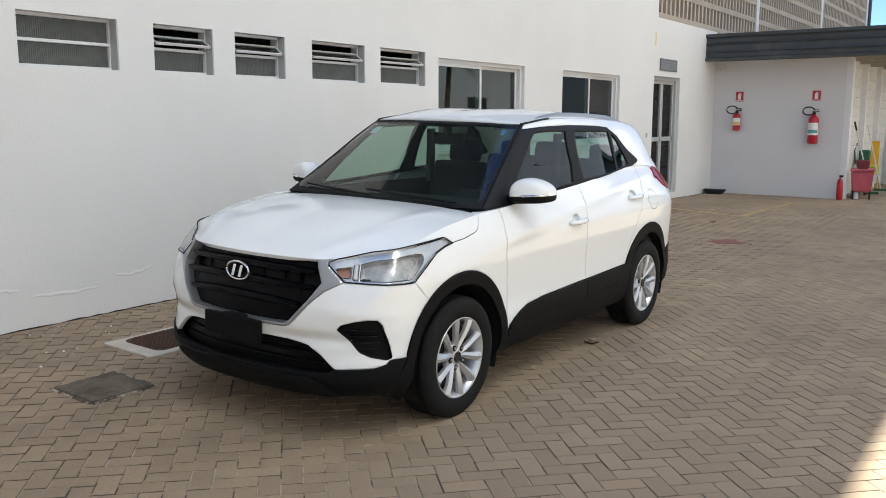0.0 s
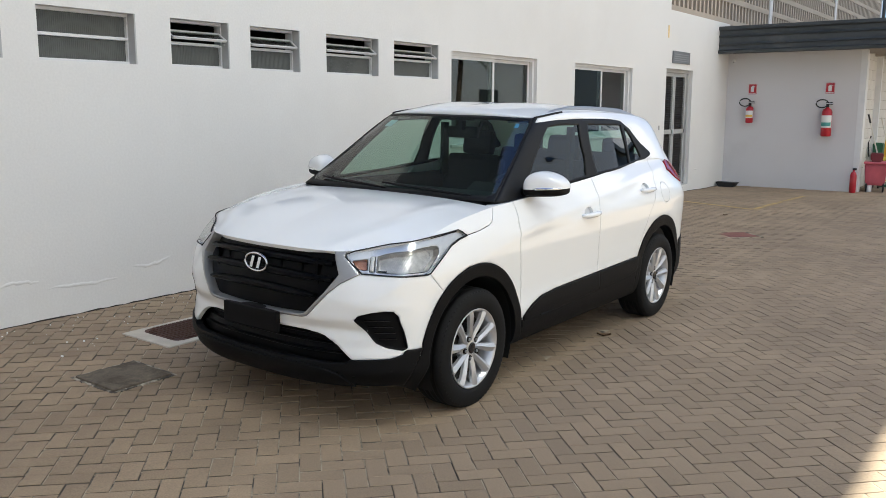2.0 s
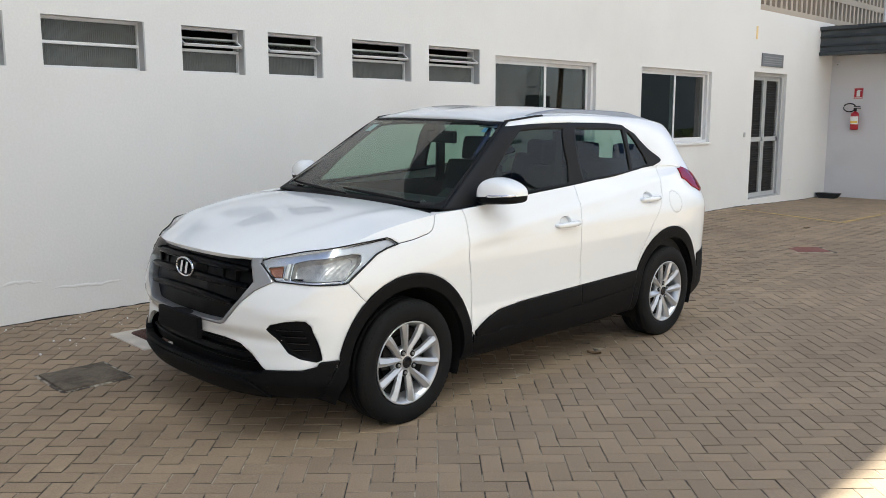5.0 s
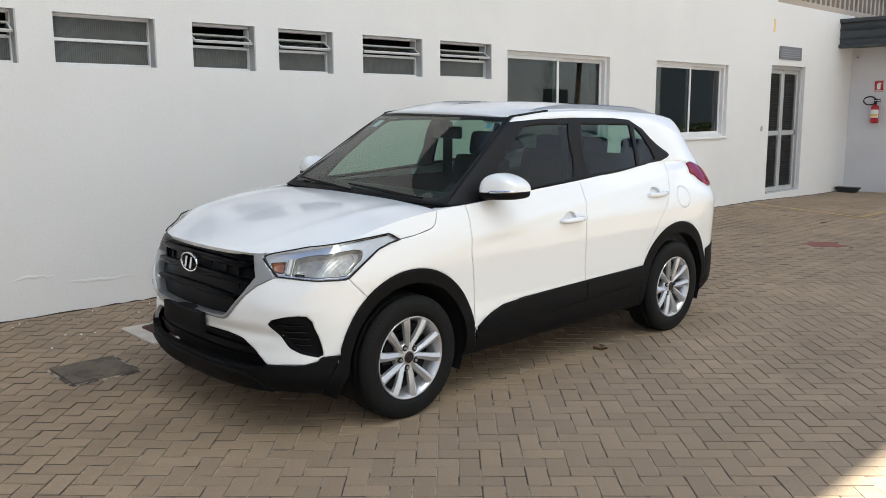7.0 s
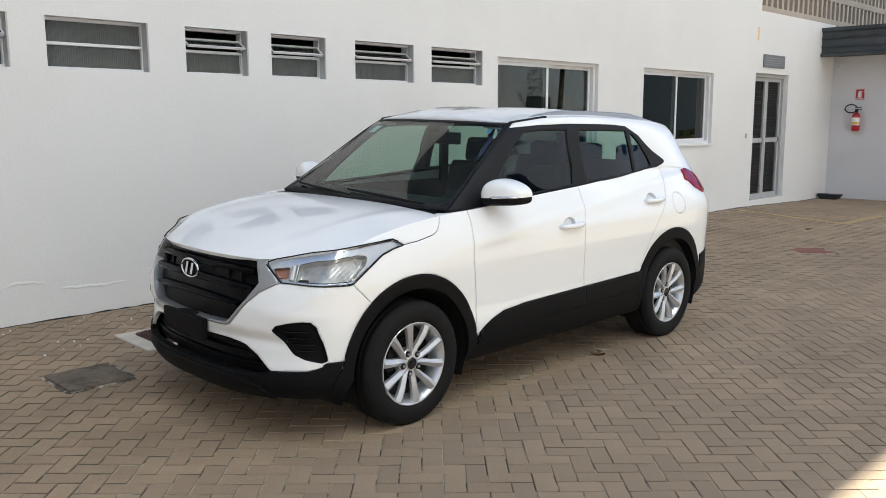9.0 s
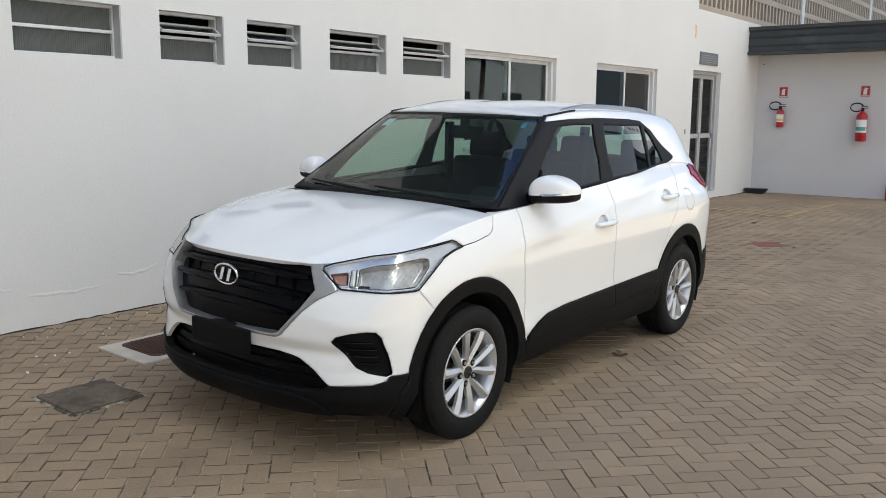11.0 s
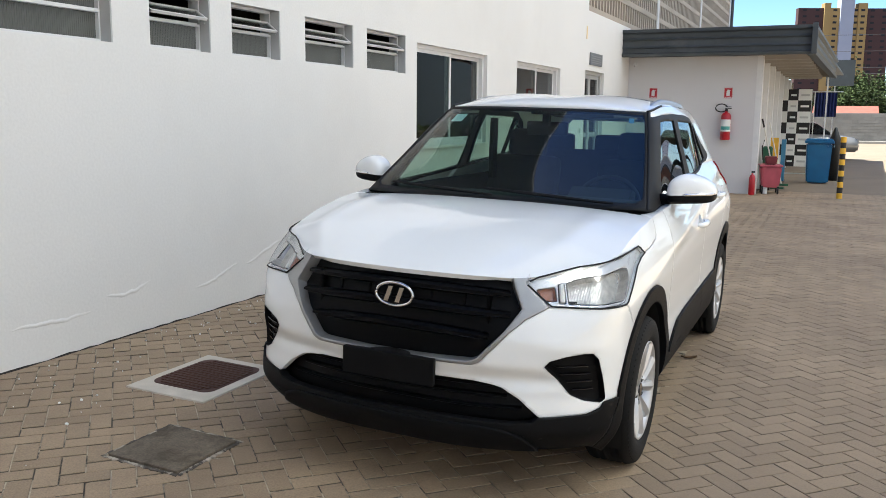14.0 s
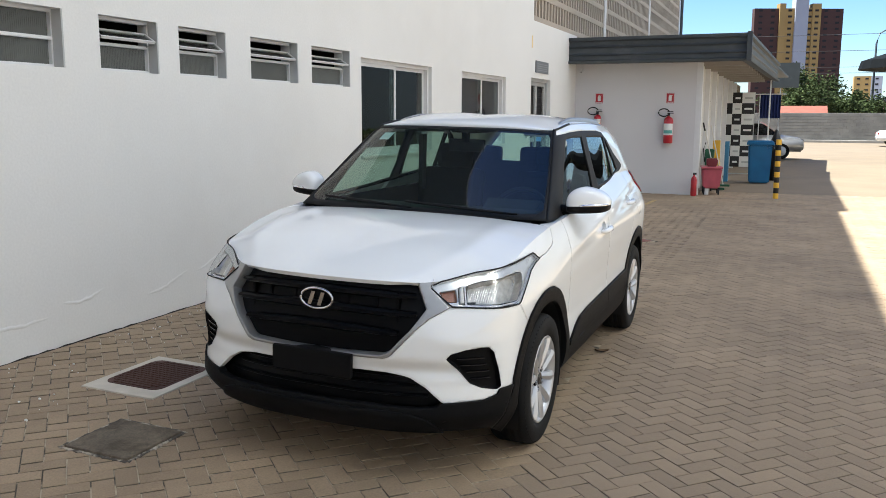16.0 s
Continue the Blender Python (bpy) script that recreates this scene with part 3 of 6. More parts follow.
# ---- the white car ----
CAR_X, CAR_Y, CAR_Z = 2.585, 0.025, -0.02
PAINT = material("white_car_paint", (0.85, 0.86, 0.86), 0.5, vary=0.006, scale=2.0, coat=1.0, spec=0.1)
CLAD = material("black_textured_plastic", (0.0065, 0.0065, 0.007), 0.55, vary=0.12, scale=12, grain=0.08, grain_scale=700, spec=0.10)
GLOSS_BLACK = material("gloss_black", (0.006, 0.006, 0.008), 0.12, vary=0.05, scale=10, coat=0.5)
GASKET = material("gasket_black", (0.005, 0.005, 0.005), 0.6, vary=0.1, spec=0.3)
SATIN = material("satin_silver", (0.36, 0.365, 0.37), 0.35, metal=0.6, vary=0.04, scale=12)
CHROME = material("chrome", (0.80, 0.81, 0.83), 0.06, metal=1.0, vary=0.02)
ALLOY = material("alloy_silver", (0.58, 0.585, 0.60), 0.36, metal=0.7, vary=0.03, scale=10, coat=0.4)
TYRE = material("tyre_rubber", (0.006, 0.006, 0.006), 0.75, vary=0.12, scale=14, grain=0.12, grain_scale=300, spec=0.25)
TAIL = material("red_lamp_lens", (0.25, 0.002, 0.004), 0.12, vary=0.10, scale=30, spec=0.3)
AMBER = material("amber_lamp", (0.42, 0.20, 0.13), 0.2, vary=0.1, scale=30)
CABIN = material("grey_trim", (0.014, 0.014, 0.015), 0.8, vary=0.1, scale=6, grain=0.1)
SEAT_CLOTH = material("charcoal_cloth", (0.014, 0.014, 0.015), 0.9, vary=0.12, scale=8, grain=0.2, grain_scale=400)
LINING = material("pale_headliner", (0.26, 0.255, 0.245), 0.9, vary=0.04, scale=4)
BEZEL = material("bright_silver_bezel", (0.66, 0.67, 0.69), 0.25, metal=0.6, vary=0.04, scale=12)


def fluted_chrome():
    m = material("fluted_chrome", (0.50, 0.49, 0.47), 0.38, metal=0.6, vary=0.25, scale=26)
    n, l = m.node_tree.nodes, m.node_tree.links
    tc, wv, bp = n.new("ShaderNodeTexCoord"), n.new("ShaderNodeTexWave"), n.new("ShaderNodeBump")
    wv.inputs["Scale"].default_value, wv.inputs["Distortion"].default_value = 34.0, 0.4
    bp.inputs["Strength"].default_value, bp.inputs["Distance"].default_value = 0.22, 0.004
    l.new(tc.outputs["Object"], wv.inputs["Vector"])
    l.new(wv.outputs["Fac"], bp.inputs["Height"])
    l.new(bp.outputs["Normal"], n["Principled BSDF"].inputs["Normal"])
    return m


FLUTED = fluted_chrome()
CAR_GLASS = glass_material("car_glass", (0.62, 0.78, 0.70), 1.46)
SIDE_GLASS = glass_material("tinted_side_glass", (0.41, 0.52, 0.46), 1.36)
GRILLE_BLACK = material("grille_black", (0.002, 0.002, 0.0024), 0.4, vary=0.1, scale=12, spec=0.12)
LENS = glass_material("clear_lens", (0.94, 0.95, 0.95), 1.3)


def curve(points, t):
    """Catmull-Rom through evenly numbered points, at t (an array)."""
    p = np.array(points, float)
    if p.ndim == 1:
        p = p[:, None]
    t = np.clip(np.asarray(t, float), 0, len(p) - 1)
    i = np.minimum(t.astype(int), len(p) - 2)
    f = (t - i)[..., None]
    q = np.vstack([2 * p[0] - p[1], p, 2 * p[-1] - p[-2]])
    a, b, c, d = q[i], q[i + 1], q[i + 2], q[i + 3]
    return 0.5 * (2 * b + (c - a) * f + (2 * a - 5 * b + 4 * c - d) * f ** 2 + (3 * b - a - 3 * c + d) * f ** 3)


def ease(a, b, v):
    t = np.clip((np.asarray(v, float) - a) / (b - a), 0, 1)
    return t * t * (3 - 2 * t)


# plan outline of the lower body, low and at the shoulder, from the nose to the tail
LOW = [(0, -.815), (.18, -.812), (.35, -.795), (.50, -.755), (.63, -.70), (.735, -.63), (.80, -.555), (.838, -.46), (.855, -.36), (.868, -.2), (.876, 0),
       (.882, .25), (.886, .55), (.888, 1.0), (.888, 1.6), (.888, 2.2), (.885, 2.6), (.87, 2.95), (.82, 3.2), (.70, 3.34), (.4, 3.40), (0, 3.42)]
HIGH = [(0, -.765), (.17, -.758), (.33, -.727), (.47, -.66), (.575, -.575), (.655, -.47), (.71, -.36), (.755, -.24), (.785, -.12), (.80, -.02), (.805, .12),
        (.782, .30), (.768, .55), (.758, 1.0), (.752, 1.6), (.748, 2.2), (.752, 2.6), (.742, 2.92), (.70, 3.12), (.61, 3.24), (.4, 3.29), (0, 3.31)]
TOP = [.920, .920, .918, .914, .928, .946, .966, .988, 1.030, 1.054, 1.074, 1.090, 1.106, 1.138, 1.172, 1.216, 1.246, 1.228, 1.17, 1.09, 1.06, 1.06]
NOSE_Z, NOSE_IN = [.16, .20, .26, .32, .40, .46, .52, .58, .66, .74], [.16, .09, .03, .0, .004, .016, .014, .0, .004, .01]
SIDE_Z, SIDE_IN = [.16, .22, .30, .36, .45, .56, .68, .82, .95], [.13, .075, .025, .012, .006, .014, .010, .0, .0]


FINE_Z = np.linspace(.10, 1.3, 241)


def smoothed(zs, ins):
    k = np.hanning(15)
    v = np.interp(FINE_Z, zs, ins)
    return np.convolve(np.pad(v, 7, "edge"), k / k.sum(), "valid")


NOSE_FINE, SIDE_FINE = smoothed(NOSE_Z, NOSE_IN), smoothed(SIDE_Z, SIDE_IN)


def lower(s, z):
    """Surface of the lower body at station s and height z (arrays)."""
    s, z = np.broadcast_arrays(np.asarray(s, float), np.asarray(z, float))
    zlo = .68 + .10 * ease(4.0, 6.5, s) + .14 * ease(9, 12.5, s)
    w = np.clip((z - zlo) / .27, 0, 1.15) ** 1.5
    p = curve(LOW, s) * (1 - w)[..., None] + curve(HIGH, s) * w[..., None]
    side = ease(7.2, 10.5, s) * (1 - ease(17, 19.5, s))
    nose = 1 - ease(5.5, 8.5, s)
    x = p[..., 0] - np.interp(z, FINE_Z, SIDE_FINE) * side
    y = p[..., 1] + np.interp(z, FINE_Z, NOSE_FINE) * nose
    x = x * (1 - .09 * nose * ease(.34, .16, z))
    x = x + .006 * np.exp(-((z - (.885 + .105 * p[..., 1])) / .028) ** 2) * ease(11, 12.5, s) * (1 - ease(17, 18, s))
    x = x - .003 * np.exp(-((z - (.815 + .105 * p[..., 1])) / .03) ** 2) * ease(11, 12.5, s) * (1 - ease(17, 18, s))
    y = y + .016 * np.exp(-((z - .53) / .035) ** 2) * ease(.8, 2.2, s) * (1 - ease(3.6, 5.0, s))
    y = y - .006 * np.exp(-((z - .66) / .032) ** 2) * ease(3.0, 4.2, s) * (1 - ease(6.0, 7.5, s))
    return np.stack([x, y, z], -1)


S_ARR = np.linspace(0, 21, 2101)
L_ARR = np.r_[0, np.cumsum(np.linalg.norm(np.diff(curve(LOW, S_ARR), axis=0), axis=1))]


def top_of(s):
    return curve(TOP, s)[..., 0]


def rim(s):
    return lower(s, top_of(s))


# greenhouse: its foot and its roof edge, from the windscreen's middle to the tailgate's middle
FOOT = [(0, .285, 1.100), (.30, .29, 1.100), (.55, .302, 1.099), (.728, .318, 1.103), (.778, .385, 1.097), (.772, .62, 1.104), (.757, 1.0, 1.133), (.752, 1.5, 1.162), (.748, 2.0, 1.197)]
FOOT += [tuple(rim(np.array(q)) - np.array((0, 0, .004))) for q in (15.4, 16.4, 17.4, 18.4, 19.5, 21.0)]
EAVE = [(0, .965, 1.574), (.22, .968, 1.574), (.41, .980, 1.571), (.556, 1.015, 1.564), (.594, 1.11, 1.576), (.590, 1.38, 1.602), (.589, 1.6, 1.609), (.586, 1.88, 1.609), (.580, 2.18, 1.602),
        (.570, 2.48, 1.590), (.555, 2.75, 1.570), (.528, 2.985, 1.538), (.42, 3.05, 1.535), (.22, 3.08, 1.54), (0, 3.09, 1.54)]


def upper(j, v):
    j, v = np.broadcast_arrays(np.asarray(j, float), np.asarray(v, float))
    a, b = curve(FOOT, j), curve(EAVE, j)
    side = (ease(3.0, 5.0, j) * (1 - ease(11, 13, j)))[..., None]
    v = v[..., None]
    k = side * (.82 * v + .18 * np.clip(v, 0, 1.5) ** 8) + (1 - side) * (v + .035 * np.sin(np.pi * v))
    p = a + (b - a) * k
    front = (1 - ease(2.6, 3.6, j)) * np.sin(np.pi * np.clip(v[..., 0], 0, 1))
    p[..., 1] -= .04 * front * (1 - (p[..., 0] / .66) ** 2)
    p[..., 2] = (a + (b - a) * v)[..., 2] + (.012 * np.sin(np.pi * v[..., 0])) * (1 - side[..., 0])
    return p


J_ARR = np.linspace(0, 14, 1401)
K_ARR = np.r_[0, np.cumsum(np.linalg.norm(np.diff(upper(J_ARR, np.full(1401, .5)), axis=0), axis=1))]
SPAN = 0.45


def hood_point(u, w):
    u, w = np.broadcast_arrays(np.asarray(u, float), np.asarray(w, float))
    u, w = np.clip(u, 0, 1), np.clip(w, 0, 1)
    s0, s1 = 3.35, 10.75
    corner = rim(np.array(s1))
    front, edge = rim(s0 * u), rim(s0 + (s1 - s0) * w)
    mid = np.stack([0 * w, -.765 + 1.04 * w, .920 + .188 * (1 - (1 - w) ** 2.3)], -1)
    cowl = np.stack([u * corner[0], .275 + (corner[1] - .275) * u ** 2, 1.108 + (corner[2] - 1.108) * u ** 3], -1)
    out = np.empty(u.shape + (3,))
    for d in range(3):
        a = u ** 3.4 if d == 2 else u
        c00, c10, c01, c11 = front[(0,) * u.ndim][d] * 0 + rim(np.array(0.))[d], rim(np.array(s0))[d], (0, .275, 1.108)[d], corner[d]
        out[..., d] = (1 - a) * mid[..., d] + a * edge[..., d] + (1 - w) * front[..., d] + w * cowl[..., d] - ((1 - w) * ((1 - a) * c00 + a * c10) + w * ((1 - a) * c01 + a * c11))
    out[..., 2] += .012 * np.exp(-((u - .74) / .09) ** 2) * np.sin(np.pi * np.clip(w, 0, 1)) ** .7
    return out


def roof_point(u, w):
    u, w = np.broadcast_arrays(np.asarray(u, float), np.asarray(w, float))
    u, w = np.clip(u, 0, 1), np.clip(w, 0, 1)
    jf, jr = 3.6, 11.5
    e = curve(EAVE, jf + (jr - jf) * w)
    f, r = curve(EAVE, jf * u), curve(EAVE, 14 - (14 - jr) * u)
    x = u * e[..., 0]
    y = (1 - w) * f[..., 1] + w * r[..., 1]
    z = (1 - w) * f[..., 2] * (1 - u) + w * r[..., 2] * (1 - u) + u * e[..., 2]
    z = z + .086 * (1 - u ** 3) * np.sin(np.pi * w ** .55) ** .8 + 0 * x
    return np.stack([x, y, z], -1)


def inside(poly, a, b):
    p = np.array(poly)
    q = np.roll(p, -1, 0)
    hit = np.zeros(a.shape, bool)
    for (x0, y0), (x1, y1) in zip(p, q):
        if y0 != y1:
            hit ^= ((y0 > b) != (y1 > b)) & (a < (x1 - x0) * (b - y0) / (y1 - y0) + x0)
    return hit


class Skin:
    """A sheet of the body over (a, b), both in metres along it, split along outlines into panels with clean edges."""

    def __init__(self, point, a, b, cell):
        self.point, self.a, self.b, self.cell = point, a, b, cell
        self.panels = []
        self.open_top = False

    def panel(self, name, poly):
        self.panels.append((name, [tuple(p) for p in poly]))
        return self

    def split(self):
        a, b = self.a.copy(), self.b.copy()
        n, m = a.shape
        ca = np.abs(np.gradient(a, axis=0)) + 1e-9
        cb = np.abs(np.gradient(b, axis=1)) + 1e-9
        near = np.full(a.shape, 1e9)
        na, nb = a.copy(), b.copy()
        for _, poly in self.panels:
            p = np.array(poly)
            for (x0, y0), (x1, y1) in zip(p, np.roll(p, -1, 0)):
                ex, ey = (x1 - x0) / ca, (y1 - y0) / cb
                d2 = ex ** 2 + ey ** 2 + 1e-12
                t = np.clip(((a - x0) / ca * ex + (b - y0) / cb * ey) / d2, 0, 1)
                px, py = x0 + t * (x1 - x0), y0 + t * (y1 - y0)
                d = np.hypot((a - px) / ca, (b - py) / cb)
                k = d < near
                near[k], na[k], nb[k] = d[k], px[k], py[k]
        snapped = near < .505
        inner = snapped.copy()
        inner[0], inner[-1] = False, False
        inner[:, 0], inner[:, -1] = False, False
        a[inner], b[inner] = na[inner], nb[inner]
        for j in (0, -1):
            k = snapped[:, j] & (np.arange(n) > 0) & (np.arange(n) < n - 1)
            a[k, j] = na[k, j]
            b[k, j] = np.interp(a[k, j], self.a[:, j], self.b[:, j])
        self.P = self.point(a, b)
        h = 1e-3
        du, dv = self.point(a + h, b) - self.point(a - h, b), self.point(a, b + h) - self.point(a, b - h)
        nn = np.cross(du, dv)
        self.N = nn / np.maximum(np.linalg.norm(nn, axis=-1), 1e-9)[..., None]
        mid = self.P.reshape(-1, 3)
        if ((mid - np.array((0, 1.3, .8))) * self.N.reshape(-1, 3)).sum() < 0:
            self.N = -self.N
        idx = np.arange(n * m).reshape(n, m)
        q = np.stack([idx[:-1, :-1], idx[1:, :-1], idx[1:, 1:], idx[:-1, 1:]], -1).reshape(-1, 4)
        sn = snapped.ravel()
        d1, d2 = sn[q[:, 0]] & sn[q[:, 2]], sn[q[:, 1]] & sn[q[:, 3]]
        faces = [tuple(f) for f in q[~d1 & ~d2]]
        for f in q[d1]:
            faces += [(f[0], f[1], f[2]), (f[0], f[2], f[3])]
        for f in q[d2 & ~d1]:
            faces += [(f[0], f[1], f[3]), (f[1], f[2], f[3])]
        fa, fb = a.ravel(), b.ravel()
        whole = float(ca.mean() * cb.mean())

        def size(f):
            x, y = fa[list(f)], fb[list(f)]
            return abs((x * np.roll(y, -1) - y * np.roll(x, -1)).sum()) / 2
        faces = [f for f in faces if size(f) > .02 * whole]
        ca = np.array([fa[list(f)].mean() for f in faces])
        cb = np.array([fb[list(f)].mean() for f in faces])
        left = np.ones(len(faces), bool)
        out = {}
        for name, poly in self.panels:
            k = inside(poly, ca, cb) & left
            left &= ~k
            out.setdefault(name, []).extend(faces[i] for i in np.nonzero(k)[0])
        out["rest"] = [faces[i] for i in np.nonzero(left)[0]]
        self.faces = out
        return self

    def mesh(self, names, offset=0.0, gap=0.0022, flange=0.02, sides=(1, -1)):
        """One bmesh of the named panels on the given sides, with edges drawn in by gap and turned inward by flange."""
        bm = bmesh.new()
        P, N = self.P.reshape(-1, 3), self.N.reshape(-1, 3)
        normal, shared, number = {}, {}, {}
        columns = self.P.shape[1]
        for side in sides:
            made = {}
            flip = np.array((side, 1, 1))
            for name in ([names] if isinstance(names, str) else names):
                for f in self.faces.get(name, ()):
                    ring_ = []
                    for i in f:
                        if i not in made:
                            if abs(P[i][0]) < 1e-5 and i in shared:
                                made[i] = shared[i]
                            else:
                                made[i] = bm.verts.new((P[i] + N[i] * offset) * flip)
                                normal[made[i]] = Vector(N[i] * flip)
                                number[made[i]] = i
                                if abs(P[i][0]) < 1e-5:
                                    shared[i] = made[i]
                                    made[i].co.x = 0
                                    normal[made[i]].x = 0
                        ring_.append(made[i])
                    try:
                        nf = bm.faces.new(ring_)
                    except ValueError:
                        continue
                    nf.normal_update()
                    if nf.normal.dot(sum((normal[v] for v in ring_), Vector())) < 0:
                        nf.normal_flip()
                    nf.smooth = True
        if names == "rest":
            seen, small = set(), []
            for f in bm.faces:
                if f in seen:
                    continue
                group, todo = [], [f]
                seen.add(f)
                while todo:
                    g = todo.pop()
                    group.append(g)
                    for e in g.edges:
                        for h in e.link_faces:
                            if h not in seen:
                                seen.add(h)
                                todo.append(h)
                if len(group) < 60:
                    small += group
            bmesh.ops.delete(bm, geom=small, context="FACES")

        def at_top(v):
            return self.open_top and number[v] % columns == columns - 1
        rims = [e for e in bm.edges if len(e.link_faces) == 1 and not (at_top(e.verts[0]) and at_top(e.verts[1]))]
        if gap:
            move = {}
            for e in rims:
                f = e.link_faces[0]
                d = e.verts[1].co - e.verts[0].co
                if d.length < 1e-6:
                    continue
                inward = normal[e.verts[0]].cross(d).normalized()
                if inward.dot(f.calc_center_median() - e.verts[0].co) < 0:
                    inward = -inward
                for v in e.verts:
                    move[v] = move.get(v, Vector()) + inward
            for v, d in move.items():
                if d.length > .3:
                    v.co += d.normalized() * gap
        if flange:
            twin_of = {}
            for e in rims:
                for v in e.verts:
                    if v not in twin_of:
                        twin_of[v] = bm.verts.new(v.co - normal[v] * flange)
                p, q = e.verts
                f = e.link_faces[0]
                k = list(f.verts)
                if k[(k.index(p) + 1) % len(k)] is q:
                    p, q = q, p
                bm.faces.new((p, q, twin_of[q], twin_of[p]))
        return bm


def to_s(a):
    return np.interp(a, L_ARR, S_ARR)


def lower_skin():
    cell = .0095
    na = int(L_ARR[-1] / cell)
    A = np.linspace(0, L_ARR[-1], na)
    nz = 104
    zt = top_of(to_s(A))
    r = np.linspace(0, 1, nz)
    a = np.repeat(A[:, None], nz, 1)
    zb = (.16 + .085 * (1 - ease(5.5, 7.5, to_s(A))) + .14 * ease(17.2, 18.2, to_s(A)) + .10 * ease(9.2, 10.6, to_s(A)) * (1 - ease(15.8, 17.2, to_s(A))))[:, None]
    b = zb + (zt[:, None] - zb) * r[None]
    sheet = Skin(lambda aa, bb: lower(to_s(aa), bb), a, b, cell)
    sheet.open_top = True
    return sheet


def at_front(x, z):
    """Place on the lower skin, seen from the front."""
    s = np.linspace(0, 9, 1801)
    return float(np.interp(s[np.argmin(abs(lower(s, np.full(1801, z))[:, 0] - x))], S_ARR, L_ARR)), z


def at_side(y, z):
    s = np.linspace(5, 19, 2801)
    return float(np.interp(s[np.argmin(abs(lower(s, np.full(2801, z))[:, 1] - y))], S_ARR, L_ARR)), z


def ring(cy, cz, r, a0, a1, n=40):
    return [at_side(cy + r * math.cos(radians(a0 + (a1 - a0) * k / n)), cz + r * math.sin(radians(a0 + (a1 - a0) * k / n))) for k in range(n + 1)]


HUB_F, HUB_R, HUB_Z, RAD = 0.0, 2.59, 0.33, 0.335
R_IN, R_OUT = .402, .462

skin = lower_skin()
for name, cy in (("hole", HUB_F), ("hole", HUB_R)):
    skin.panel(name, [at_side(cy + R_IN, .1)] + ring(cy, HUB_Z, R_IN, 0, 180) + [at_side(cy - R_IN, .1)])
skin.panel("arch_front", [at_side(.49, .1), at_side(.488, .30)] + ring(HUB_F + .006, HUB_Z + .014, R_OUT, 5, 166) + [at_side(-.444, .42), at_side(-.444, .1)])
skin.panel("arch_rear", [at_side(HUB_R + .47, .1)] + ring(HUB_R, HUB_Z + .012, R_OUT + .012, 0, 180) + [at_side(HUB_R - .47, .1)])
skin.panel("door_trim_front", [at_side(.494, .386), at_side(.494, .412), at_side(.545, .446), at_side(.60, .474), at_side(.70, .505), at_side(.89, .521), at_side(1.2, .528), at_side(1.493, .534), at_side(1.49, .410), at_side(.94, .391)])
skin.panel("door_trim_rear", [at_side(1.493, .534), at_side(2.2, .546), at_side(2.2, .47), at_side(2.08, .443), at_side(2.0, .427), at_side(1.49, .410)])
skin.panel("sill", [at_side(.48, .1), at_side(.48, .40), at_side(.494, .388), at_side(.94, .391), at_side(1.49, .410), at_side(2.0, .427), at_side(2.08, .443), at_side(2.14, .45), at_side(2.14, .1)])
skin.panel("grille", [(-.1, .95), at_front(.30, .95), at_front(.452, .93), at_front(.470, .885), at_front(.511, .805), at_front(.458, .717), at_front(.362, .607), at_front(.335, .595), (-.1, .587)])
skin.panel("surround", [(-.1, .95), at_front(.44, .95), at_front(.509, .93), at_front(.512, .893), at_front(.605, .812), at_front(.530, .765), at_front(.476, .712), at_front(.374, .592), at_front(.345, .580), (-.1, .572)])
skin.panel("lamp_turn", [at_front(.548, .874), at_front(.588, .838), at_front(.624, .835), at_front(.606, .882)])
skin.panel("lamp_bar", [at_front(.636, .829), at_front(.655, .828), at_front(.631, .896), at_front(.617, .892)])
skin.panel("lamp_core", [at_front(.668, .827), at_front(.643, .898), at_front(.70, .917), at_side(-.33, .938), at_side(-.285, .930), at_side(-.30, .895), at_side(-.40, .824)])
skin.panel("headlight", [at_front(.507, .93), at_front(.512, .893), at_front(.610, .815), at_front(.70, .811), at_side(-.41, .806), at_side(-.388, .811), at_side(-.299, .867), at_side(-.195, .928), at_side(-.12, .951), at_side(-.05, .964), at_side(-.085, .985), at_side(-.112, .996), at_side(-.16, .992), at_side(-.25, .984), at_side(-.347, .974), at_side(-.40, 1.02), at_front(.70, 1.1)])
skin.panel("fog", [at_front(.612, .588), at_front(.630, .611), at_front(.688, .630), at_front(.745, .639), at_front(.772, .637), at_front(.788, .613), at_front(.799, .548), at_front(.811, .442), at_front(.798, .432), at_front(.743, .450), at_front(.700, .474)])
skin.panel("intake", [(-.1, .516), at_front(.24, .514), at_front(.343, .511), at_front(.42, .502), at_front(.457, .493), at_front(.487, .475), at_front(.525, .452), at_front(.600, .386), at_front(.575, .366), at_front(.50, .358), at_front(.30, .362), (-.1, .362)])
skin.panel("skid", [(-.1, .345), at_front(.36, .345), at_front(.46, .338), at_front(.54, .315), at_front(.58, .27), at_front(.60, .22), (-.1, .205)])
skin.panel("lip", [(-.1, .38), at_front(.30, .38), at_front(.50, .376), at_front(.595, .384), at_front(.62, .386), at_front(.76, .395), at_front(.80, .412), at_front(.806, .432), at_side(-.444, .432), at_side(-.444, .1), (-.1, .1)])
skin.panel("bumper", [(-.1, .7), (-.1, .30), at_front(.6, .30), at_side(-.40, .38), at_side(-.25, .60), at_side(-.28, .69), at_side(-.392, .807), at_front(.6, .812), at_front(.5, .95), (-.1, .95)])
